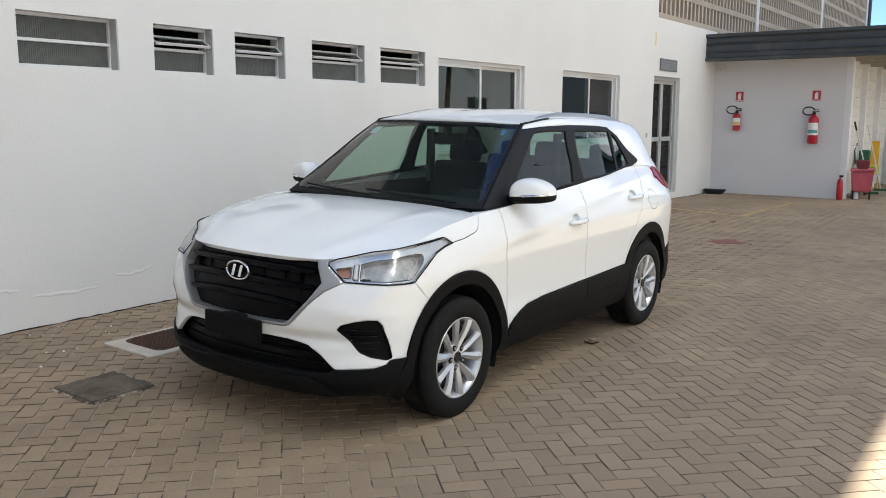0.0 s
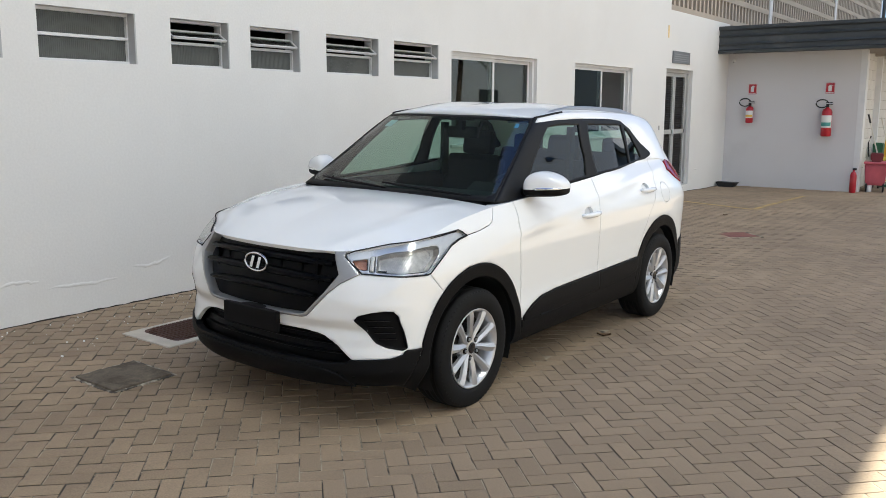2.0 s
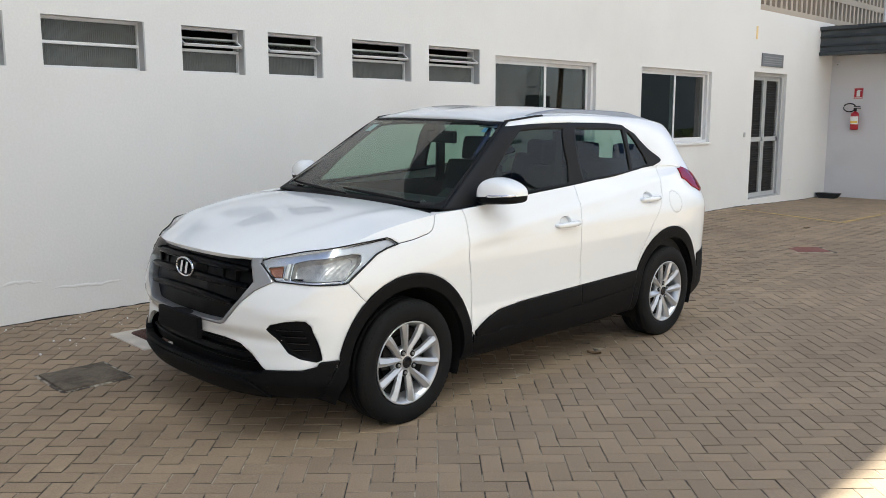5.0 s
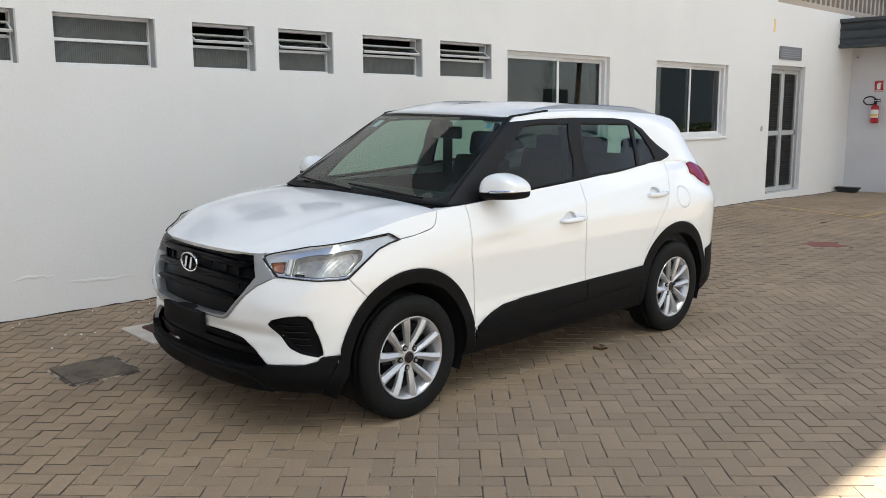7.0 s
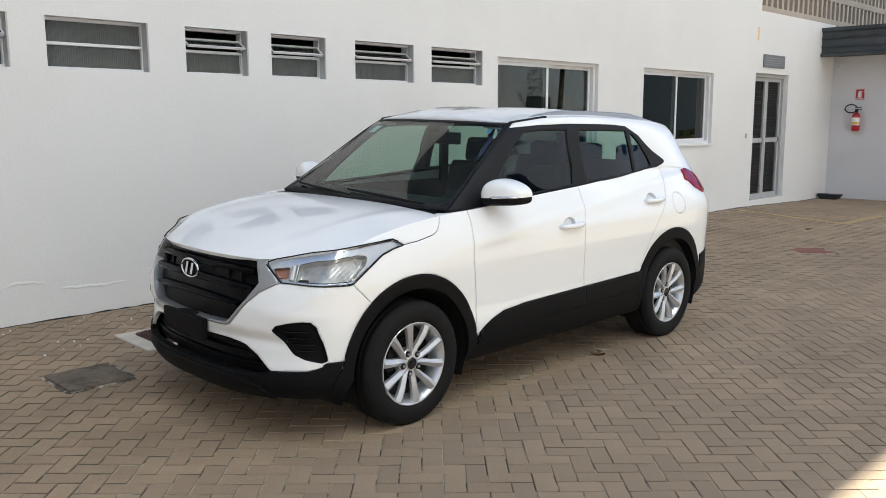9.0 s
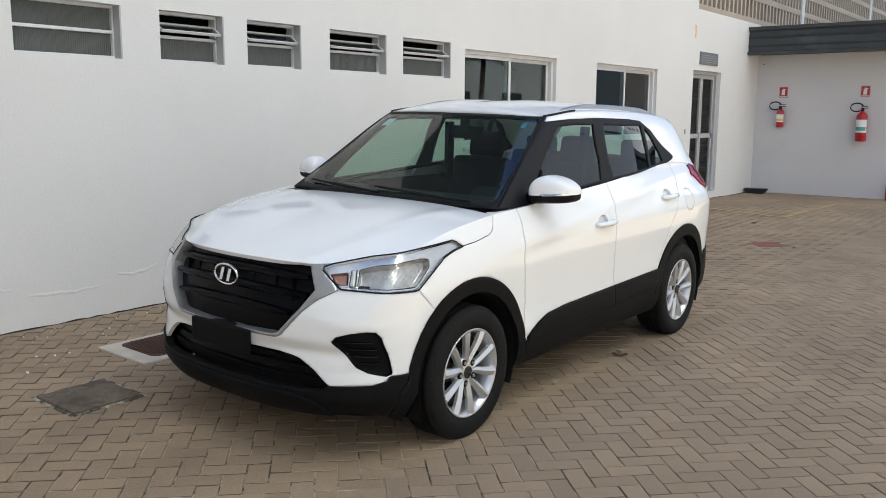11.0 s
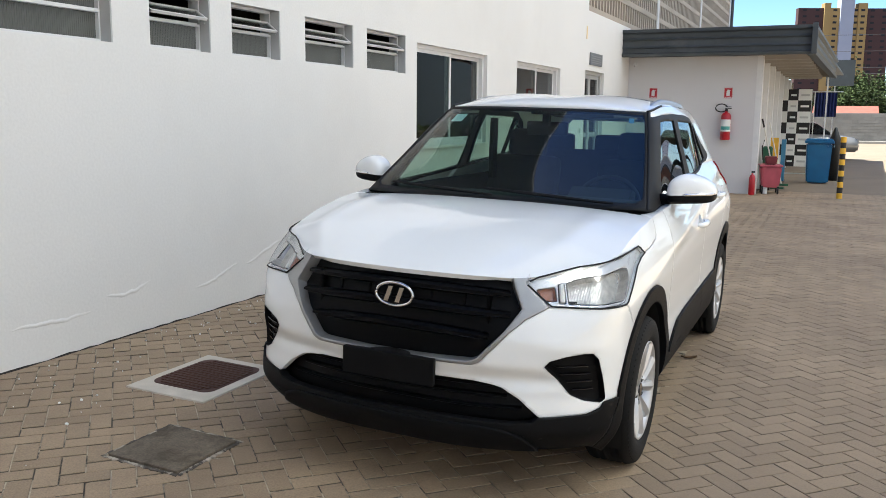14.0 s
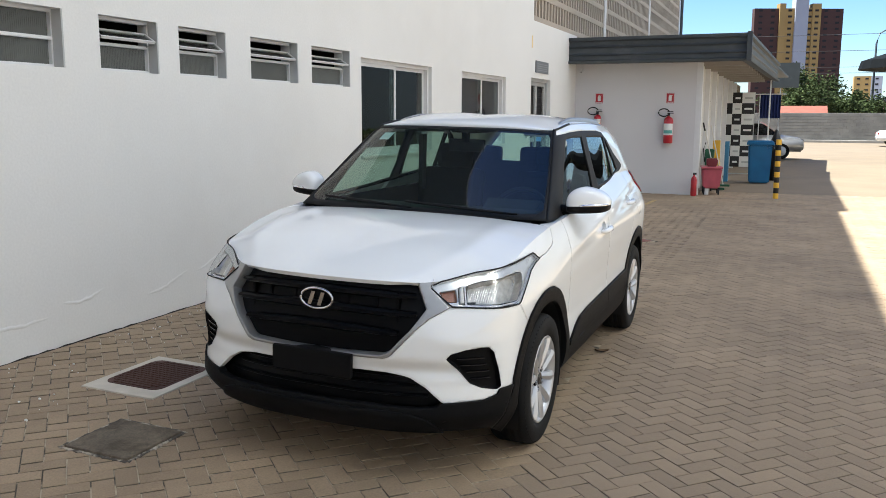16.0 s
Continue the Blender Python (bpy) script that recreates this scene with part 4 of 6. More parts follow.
skin.panel("hood_side", [at_side(-.05, .964), at_side(.039, .974), at_side(.10, .985), at_side(.160, .998), at_side(.190, 1.013), at_side(.215, 1.048), at_side(.232, 1.083), at_side(.240, 1.3), at_side(-.36, 1.3), at_side(-.347, .974), at_side(-.25, .984), at_side(-.16, .992), at_side(-.112, .996), at_side(-.085, .985)])
skin.panel("fender", [at_front(.5, 1.2), at_front(.5, .8), at_side(-.392, .807), at_side(-.25, .66), at_side(.0, .5), at_side(.47, .30), at_side(.467, .60), at_side(.449, .733), at_side(0.431, 0.824), at_side(0.428, 0.933), at_side(0.441, 1.046), at_side(0.430, 1.30)])
for name, cy, cz in (("cup_front", 1.308, .960), ("cup_rear", 2.318, 1.045)):
    skin.panel(name, [at_side(cy + .058 * math.cos(k * math.pi / 10), cz + .034 * math.sin(k * math.pi / 10)) for k in range(20)])
skin.panel("front_door", [at_side(0.430, 1.30), at_side(0.441, 1.046), at_side(0.428, 0.933), at_side(0.431, 0.824), at_side(.449, .733), at_side(.467, .60), at_side(.47, .20), at_side(1.495, .20), at_side(1.493, .534), at_side(1.471, 0.799), at_side(1.463, 0.901), at_side(1.561, 1.30)])
skin.panel("rear_door", [at_side(1.561, 1.30), at_side(1.463, 0.901), at_side(1.471, 0.799), at_side(1.493, .534), at_side(1.495, .20), at_side(2.15, .2), at_side(2.18, .62), at_side(2.331, 0.859), at_side(2.509, 1.046), at_side(2.640, 1.30)])
skin.panel("rear_lamp", [at_side(2.893, 1.213), at_side(3.09, 1.225), at_side(3.18, 1.18), at_side(3.20, 1.05), at_side(3.12, 1.035), at_side(2.99, 1.082), at_side(2.935, 1.130), at_side(2.885, 1.145)])
skin.panel("fuel_flap", [at_side(2.665 + .085 * math.cos(k * math.pi / 12), .988 + .078 * math.sin(k * math.pi / 12)) for k in range(24)])
end = float(L_ARR[-1]) + .1
skin.panel("rear_guard", [at_side(3.04, .1), at_side(3.06, .56), at_side(3.2, .58), (end, .62), (end, .1)])
skin.split()

us = np.linspace(0, K_ARR[-1], int(K_ARR[-1] / .0125))
vs = np.linspace(0, 1, 42)
high = Skin(lambda a, b: upper(np.interp(a, K_ARR, J_ARR), b / SPAN), np.repeat(us[:, None], 42, 1), np.repeat(vs[None] * SPAN, len(us), 0), .0115)


def on_high(y, z):
    """Place on the greenhouse side seen from the side."""
    j = np.linspace(3.4, 11.5, 500)
    v = np.linspace(0, 1, 120)
    P = upper(np.repeat(j[:, None], 120, 1), np.repeat(v[None], 500, 0))
    k = np.argmin((P[..., 1] - y) ** 2 + (P[..., 2] - z) ** 2)
    return float(np.interp(j[k // 120], J_ARR, K_ARR)), float(v[k % 120] * SPAN)


def on_screen(j, v):
    return float(np.interp(j, J_ARR, K_ARR)), v * SPAN


def under(j):
    return on_screen(j, -.1)


high.panel("screen_glass", [on_screen(-.5, .055), on_screen(1.5, .055), on_screen(2.8, .058), on_screen(3.12, .09), on_screen(3.24, .5), on_screen(3.25, .92), on_screen(3.1, .965), on_screen(1.5, .965), on_screen(-.5, .965)])
high.panel("screen_frit", [on_screen(-.5, -.1), under(3.0), on_screen(3.35, 0), on_screen(3.45, .5), on_screen(3.45, 1.2), on_screen(-.5, 1.2)])
high.panel("front_glass", [on_high(0.655, 1.132), on_high(1.095, 1.156), on_high(1.500, 1.184), on_high(1.535, 1.30), on_high(1.560, 1.520), on_high(1.330, 1.520), on_high(1.120, 1.512), on_high(0.80, 1.272)])
high.panel("rear_glass", [on_high(1.671, 1.194), on_high(2.245, 1.228), on_high(2.262, 1.36), on_high(2.262, 1.506), on_high(2.0, 1.516), on_high(1.696, 1.516)])
high.panel("quarter_glass", [on_high(2.288, 1.234), on_high(2.44, 1.246), on_high(2.505, 1.262), on_high(2.475, 1.33), on_high(2.405, 1.43), on_high(2.345, 1.482), on_high(2.315, 1.488), on_high(2.307, 1.36)])
high.panel("window_frame", [under(3.3), on_screen(3.35, 0), on_screen(3.45, .5), on_screen(3.50, 1.2), on_screen(3.72, 1.2), on_screen(3.86, .92), on_high(1.18, 1.548), on_high(1.4, 1.555), on_high(1.645, 1.558), on_high(2.1, 1.551), on_high(2.283, 1.538), on_high(2.432, 1.474), on_high(2.568, 1.363), on_high(2.685, 1.300), on_high(2.700, 1.284), on_high(2.665, 1.266), on_high(2.586, 1.246), under(8.9)])
high.panel("tail_glass", [on_screen(11.9, .1), on_screen(12.2, .9), on_screen(14.6, .9), on_screen(14.6, .1)])
high.split()

uu, ww = np.meshgrid(1 - (1 - np.linspace(0, 1, 90)) ** 1.4, np.linspace(0, 1, 170), indexing="ij")
bonnet = Skin(hood_point, uu, ww, .01).split()
uu, ww = np.meshgrid(np.linspace(0, .985, 50), np.linspace(0, 1, 130), indexing="ij")
lid = Skin(roof_point, uu, ww, .01).split()

CAR = thing("car", "white compact SUV with black cladding and alloy wheels, parked on pavers", "car", (CAR_X, CAR_Y, CAR_Z + .0177))
CAR.matrix_world = pose(CAR_X, CAR_Y, CAR_Z + .0177, 0, LEAN, 0)


def twin(name, sk, names, mat, label="", **kw):
    return [part(name, sk.mesh(names, sides=(s,), **kw), mat, CAR, label) for s in (1, -1)]


EAVE_Y, EAVE_X, EAVE_Z = ([e[k] for e in EAVE[4:11]] for k in (1, 0, 2))
rows = []
for k in range(17):
    o = rim(np.array(10.3 + 1.9 * k / 16))
    i = [np.interp(k / 16, [0, .22, .45, .7, 1], q) for q in ((.760, .742, .755, .765, .768), (.19, .262, .34, .45, .62), (1.045, 1.092, 1.088, 1.088, 1.100))]
    rows.append([o, o * .6 + np.array(i) * .4 + np.array((0, 0, .004)), np.array(i)])
for s in (1, -1):
    cap = bmesh.new()
    grid_ = [[cap.verts.new((s * p[0], p[1], p[2])) for p in r] for r in rows]
    for p, q in zip(grid_, grid_[1:]):
        for j in (0, 1):
            cap.faces.new((p[j], p[j + 1], q[j + 1], q[j]) if s > 0 else (q[j], q[j + 1], p[j + 1], p[j]))
    part("fender_top", cap, PAINT, CAR, smooth=True)
# added black strip under the hood edge, as shade in the shut line
for s in (1, -1):
    dark_strip = bmesh.new()
    rows = []
    for k in range(20):
        o = rim(np.array(8.3 + 2.6 * k / 19))
        rows.append([dark_strip.verts.new((s * x, o[1], z)) for x, z in ((o[0] - .004, o[2] - .03), (o[0] - .13, o[2] - .03))])
    for p, q in zip(rows, rows[1:]):
        dark_strip.faces.new((p[0], q[0], q[1], p[1]))
    part("hood_gutter", dark_strip, CLAD, CAR)
part("hood", bonnet.mesh("rest", gap=0, flange=.02), PAINT, CAR)
part("roof", lid.mesh("rest", gap=0, flange=.01), PAINT, CAR)
part("front_bumper", skin.mesh("bumper", gap=.0003), PAINT, CAR)
part("bumper_skirt", skin.mesh(["lip", "skid"], offset=.010, gap=0, flange=.04), CLAD, CAR, "black plastic lower bumper")
part("skid_lip", skin.mesh("skid", offset=.020, gap=.002, flange=.03), CLAD, CAR, "raised lip on the lower bumper")
twin("fender", skin, "fender", PAINT, gap=.0014)
twin("hood_side", skin, "hood_side", PAINT, gap=.0022, flange=.02)
front_doors = twin("front_door", skin, "front_door", PAINT, gap=.0011)
rear_doors = twin("rear_door", skin, "rear_door", PAINT, gap=.0009)
part("quarter_panel", skin.mesh("rest", gap=.0004), PAINT, CAR)
twin("fuel_flap", skin, "fuel_flap", PAINT, gap=0)
twin("wheel_arch_trim", skin, "arch_front", CLAD, "black wheel arch trim", offset=.010, gap=0, flange=.045)
twin("wheel_arch_trim", skin, "arch_rear", CLAD, "black wheel arch trim", offset=.008, gap=.0005, flange=.045)
for door, nm in ((front_doors, "door_trim_front"), (rear_doors, "door_trim_rear")):
    for k, s in enumerate((1, -1)):
        part("door_trim", skin.mesh(nm, offset=.013, gap=.0012, flange=.02, sides=(s,)), CLAD, door[k], "black lower door trim")
twin("sill_cladding", skin, "sill", CLAD, "black sill cladding", offset=.008, gap=.001, flange=.03)
part("rear_bumper", skin.mesh("rear_guard", offset=.006, gap=.001, flange=.03), CLAD, CAR, "black lower rear bumper")
twin("tail_lamp", skin, "rear_lamp", TAIL, "red tail lamp", offset=.008, gap=.001)
GRILLE = part("grille", skin.mesh("grille", offset=-.045, gap=0, flange=0), GRILLE_BLACK, CAR, "black grille with horizontal bars")
part("grille_frame", skin.mesh("surround", offset=.004, gap=.0005, flange=.05), SATIN, CAR, "satin silver grille surround")
INTAKE = part("lower_intake", skin.mesh("intake", offset=-.05, gap=0, flange=0), GRILLE_BLACK, CAR, "black lower air intake")


def bar(name, z_of, a0, a1, height, depth, offset, mat, parent, steps=40, sides=(1, -1), point=None, round_top=True):
    """A rail that follows the lower skin from a0 to a1 at height z_of(t)."""
    bm = bmesh.new()
    for side in sides:
        rows = []
        for t in np.linspace(0, 1, steps):
            a = a0 + (a1 - a0) * t
            z = z_of(t)
            s = float(to_s(a))
            p = lower(np.array(s), np.array(z))
            q = lower(np.array(s + .01), np.array(z)) - p
            n = np.array((q[1], -q[0], 0))
            n /= np.linalg.norm(n)
            h = height * (.55 if callable(height) else 1) if not callable(height) else height(t)
            prof = [(-depth, -h / 2), (-.3 * depth, -h / 2), (0, -h * .22), (0, h * .22), (-.3 * depth, h / 2), (-depth, h / 2)]
            rows.append([bm.verts.new(((p + n * (offset + d)) * np.array((side, 1, 1)) + np.array((0, 0, dz))).tolist()) for d, dz in prof])
        for r1, r2 in zip(rows, rows[1:]):
            for k in range(6):
                bm.faces.new((r1[k], r2[k], r2[(k + 1) % 6], r1[(k + 1) % 6]))
        bm.faces.new(rows[0])
        bm.faces.new(rows[-1])
    bmesh.ops.remove_doubles(bm, verts=bm.verts, dist=2e-4)
    bmesh.ops.recalc_face_normals(bm, faces=bm.faces)
    return part(name, bm, mat, parent)


for z, x in ((.862, .462), (.784, .474), (.700, .400)):
    bar("bar", lambda t, z=z: z - .010 * t * t, 0, at_front(x, z)[0], lambda t: .036 - .018 * t ** 3, .045, -.008, GRILLE_BLACK, GRILLE)
    bar("bar_edge", lambda t, z=z: z - .006 - .010 * t * t, at_front(.09, z)[0], at_front(x - .03, z)[0], .004, .010, -.004, GLOSS_BLACK, GRILLE, 40, (1,))
    bar("bar_edge", lambda t, z=z: z - .006 - .010 * t * t, at_front(.09, z)[0], at_front(x - .03, z)[0], .004, .010, -.004, GLOSS_BLACK, GRILLE, 40, (-1,))
for x in (.14, .28, .38, -.14, -.28, -.38):
    part("upright", boxes(((x - .006, -.745 + .14 * x * x, .62), (x + .006, -.705 + .14 * x * x, .87))), GRILLE_BLACK, GRILLE)
for z, x in ((.490, .42), (.450, .48), (.405, .54)):
    bar("bar", lambda t, z=z: z, 0, at_front(x, z)[0], .014, .02, -.034, GRILLE_BLACK, INTAKE)

for side in (1, -1):
    fog = part("fog_panel", skin.mesh("fog", offset=-.028, gap=0, flange=-.03, sides=(side,)), CLAD, CAR, "black fog lamp recess with ribs")
    for z, x0, x1 in ((.585, .655, .762), (.553, .665, .77), (.521, .69, .775), (.489, .71, .78)):
        bar("rib", lambda t, z=z: z, at_front(x0, z)[0], at_front(x1, z)[0], .008, .02, -.012, GLOSS_BLACK, fog, 10, (side,))
    lamp = part("headlight", skin.mesh("headlight", offset=-.010, gap=.004, flange=.05, sides=(side,)), BEZEL, CAR, "clear-lens headlamp with silver bezel")
    path = (at_front(.512, .893), at_front(.61, .815), at_front(.70, .811), at_side(-.41, .806), at_side(-.388, .811), at_side(-.299, .867), at_side(-.195, .928), at_side(-.12, .951), at_side(-.05, .964), at_side(-.085, .985), at_side(-.112, .996), at_side(-.16, .992), at_side(-.25, .984), at_side(-.347, .974), at_front(.665, .950), at_front(.60, .932), at_front(.545, .917), at_front(.512, .900))
    fine_path = [(p0[0] + (p1[0] - p0[0]) * k / 6, p0[1] + (p1[1] - p0[1]) * k / 6) for p0, p1 in zip(path, path[1:]) for k in range(6)]
    fine_path = [lower(np.array(float(to_s(a))), np.array(z)) for a, z in fine_path]
    part("seal", tube(bmesh.new(), [(side * (p[0] + .003), p[1] - (.004 if i < 72 else .007), p[2] + (0 if i < 54 else .003)) for i, p in enumerate(fine_path)], .0035, 6), GASKET, lamp, "black lamp seal")
    part("reflector", skin.mesh("lamp_core", offset=-.050, gap=0, flange=-.04, sides=(side,)), FLUTED, lamp, "fluted chrome reflector")
    part("turn_lamp", skin.mesh("lamp_turn", offset=-.030, gap=0, flange=-.02, sides=(side,)), AMBER, lamp, "amber turn lamp")
    part("light_bar", skin.mesh("lamp_bar", offset=-.002, gap=.001, flange=.02, sides=(side,)), PAPER, lamp, "white light guide")
    part("lens", skin.mesh(["headlight", "lamp_core", "lamp_turn", "lamp_bar"], offset=.004, gap=.004, flange=.0, sides=(side,)), LENS, lamp, "clear plastic lens")
    for cx, cy, cz, r, yaw in ((.700, -.435, .872, .040, 28), (.765, -.335, .885, .026, 45)):
        aim = Matrix.Translation((side * cx, cy, cz)) @ Euler((radians(88), 0, radians(side * yaw))).to_matrix().to_4x4()
        part("bulb_bowl", lathe(bmesh.new(), [(r * .2, -.012), (r * .5, -.010), (r * .85, .0), (r, .010), (r * 1.06, .010), (r * 1.06, -.014)], 28, aim), CHROME, lamp, "chrome bulb bowl", True)

# glass and frames
part("windscreen", high.mesh("screen_glass", gap=0, flange=0), CAR_GLASS, CAR, "tinted windscreen")
part("windscreen_border", high.mesh("screen_frit", gap=0, flange=.012), GASKET, CAR, "black windscreen border")
part("tail_glass", high.mesh("tail_glass", gap=0, flange=0), CAR_GLASS, CAR)
part("upper_body", high.mesh("rest", gap=0, flange=.012), PAINT, CAR)
for side, fd, rd in ((1, front_doors[0], rear_doors[0]), (-1, front_doors[1], rear_doors[1])):
    part("window_frame", high.mesh("window_frame", offset=.002, gap=0, flange=.014, sides=(side,)), GASKET, CAR, "black window surround")
    part("pane", high.mesh("front_glass", offset=-.004, gap=0, flange=0, sides=(side,)), SIDE_GLASS, fd)
    part("pane", high.mesh("rear_glass", offset=-.004, gap=0, flange=0, sides=(side,)), SIDE_GLASS, rd)
    part("quarter_glass", high.mesh("quarter_glass", offset=-.004, gap=0, flange=0, sides=(side,)), SIDE_GLASS, CAR)
    # roof ditch and rail
    js = np.linspace(3.5, 5.1, 14)
    e = curve(EAVE, js)
    bm = bmesh.new()
    tube(bm, [(side * p[0], p[1], p[2] + .001) for p in e], .007, 8)
    part("roof_moulding", bm, GASKET, CAR, "black roof moulding")
    ys = np.linspace(1.22, 2.80, 26)
    pts = []
    for y in ys:
        k = (y - 1.22) / 1.58
        base = np.interp(y, EAVE_Y, EAVE_Z)
        xx = np.interp(y, EAVE_Y, EAVE_X)
        pts.append((side * (xx - .045), y, base + .036 * min(1.0, 4 * k + .05, 4 * (1 - k) + .05) ** .7))
    bm = bmesh.new()
    rows = []
    for i, p in enumerate(pts):
        foot = np.interp(p[1], EAVE_Y, EAVE_Z) - .004
        wd = .016 if 0 < i < len(pts) - 1 else .006
        rows.append([bm.verts.new((p[0] + dx * wd, p[1], foot + (p[2] - foot) * hz)) for dx, hz in ((-1.1, 0), (-1, .7), (-.55, 1), (.55, 1), (1, .7), (1.1, 0))])
    for a, b in zip(rows, rows[1:]):
        for q in range(5):
            bm.faces.new((a[q], a[q + 1], b[q + 1], b[q]))
    bm.faces.new(rows[0])
    bm.faces.new(rows[-1])
    bmesh.ops.recalc_face_normals(bm, faces=bm.faces)
    part("roof_rail", bm, SATIN, CAR, "silver roof rail", True)
    # mirror
    mir = part("mirror", tube(bmesh.new(), [(side * .74, .63, 1.135), (side * .80, .64, 1.136), (side * .89, .65, 1.140)], [.030, .026, .022], 12), CLAD, CAR, "white-capped door mirror", True)

    def shell(keep, grow=0.0):
        b2 = bmesh.new()
        bmesh.ops.create_uvsphere(b2, u_segments=48, v_segments=40, radius=1.0)
        for v in b2.verts:
            x, y, z = v.co
            px, py = (math.copysign(abs(q) ** .62, q) for q in (x, y))
            pz = z ** .66 if z > 0 else -abs(z) ** .42
            high_ = .103 if pz > 0 else .046
            taper = 1.0 - (.34 * max(0, px + .25) ** 1.5 + .12 * max(0, -px) ** 2) * (pz > 0)
            v.co = (side * (.914 + (.113 + grow) * px), .655 + (.092 + grow) * py + .04 * px, 1.168 + (high_ + grow) * taper * pz + .006 * px)
        for f in list(b2.faces):
            if not keep((f.calc_center_median())):
                b2.faces.remove(f)
        bmesh.ops.recalc_face_normals(b2, faces=b2.faces)
        for f in b2.faces:
            f.smooth = True
        return b2

    def parting(c):
        return 1.163 + .006 * (side * c.x - .914) / .113
    part("mirror_cap", shell(lambda c: c.z > parting(c), .002), PAINT, mir, "white mirror cap")
    part("mirror_base", shell(lambda c: c.z <= parting(c) + .006), CLAD, mir, "black lower mirror shell")
    ind = []
    for k in range(12):
        px = -.25 + 1.20 * k / 11
        py = -(1 - min(1.0, abs(px) ** (2 / .62))) ** .31
        ind.append((side * (.914 + .116 * px), .655 + .095 * py + .04 * px, 1.171 + .006 * px))
    part("indicator", tube(bmesh.new(), ind, [.004] + [.0075] * 10 + [.004], 8), CHROME, mir, "clear indicator strip", True)
    # door handles
    for door, y, z in ((fd, 1.318, .966), (rd, 2.326, 1.052)):
        q = lower(to_s(at_side(y, z - .02)[0]), np.array(z - .02))
        h = bmesh.new()
        tube(h, [(side * (q[0] + d), y + dy, z - .02 + .012 * dy) for dy, d in ((-.115, -.004), (-.10, .018), (-.04, .030), (.05, .030), (.10, .022), (.115, -.004))], [.010, .014, .017, .017, .015, .010], 10)
        part("handle", h, PAINT, door, "white door handle", True)
        part("handle_recess", skin.mesh("cup_front" if door is fd else "cup_rear", offset=-.022, gap=0, flange=-.0225, sides=(side,)), PAINT, door)

# emblem and plate
emb = part("emblem", bmesh.new(), CHROME, CAR, "oval chrome emblem with slanted strokes")
bm = bmesh.new()
pts = [(.083 * math.cos(2 * math.pi * k / 40), -.788, .818 + .047 * math.sin(2 * math.pi * k / 40)) for k in range(41)]
tube(bm, pts, .0065, 8, False)
bm.to_mesh(emb.data)
bm.free()
emb.data.shade_smooth()
bm = bmesh.new()
prism(bm, [(-.046, .788), (-.026, .788), (-.004, .850), (-.024, .850)], -.794, -.782, "y")
prism(bm, [(.004, .786), (.024, .786), (.046, .848), (.026, .848)], -.794, -.782, "y")
part("stroke", bm, CHROME, emb)
part("plate_panel", boxes(((-.205, -.842, .478), (.205, -.815, .590), .006)), CLAD, CAR, "blank black number plate panel")
part("plate_bracket", boxes(((-.15, -.82, .50), (.15, -.76, .59))), GASKET, CAR)


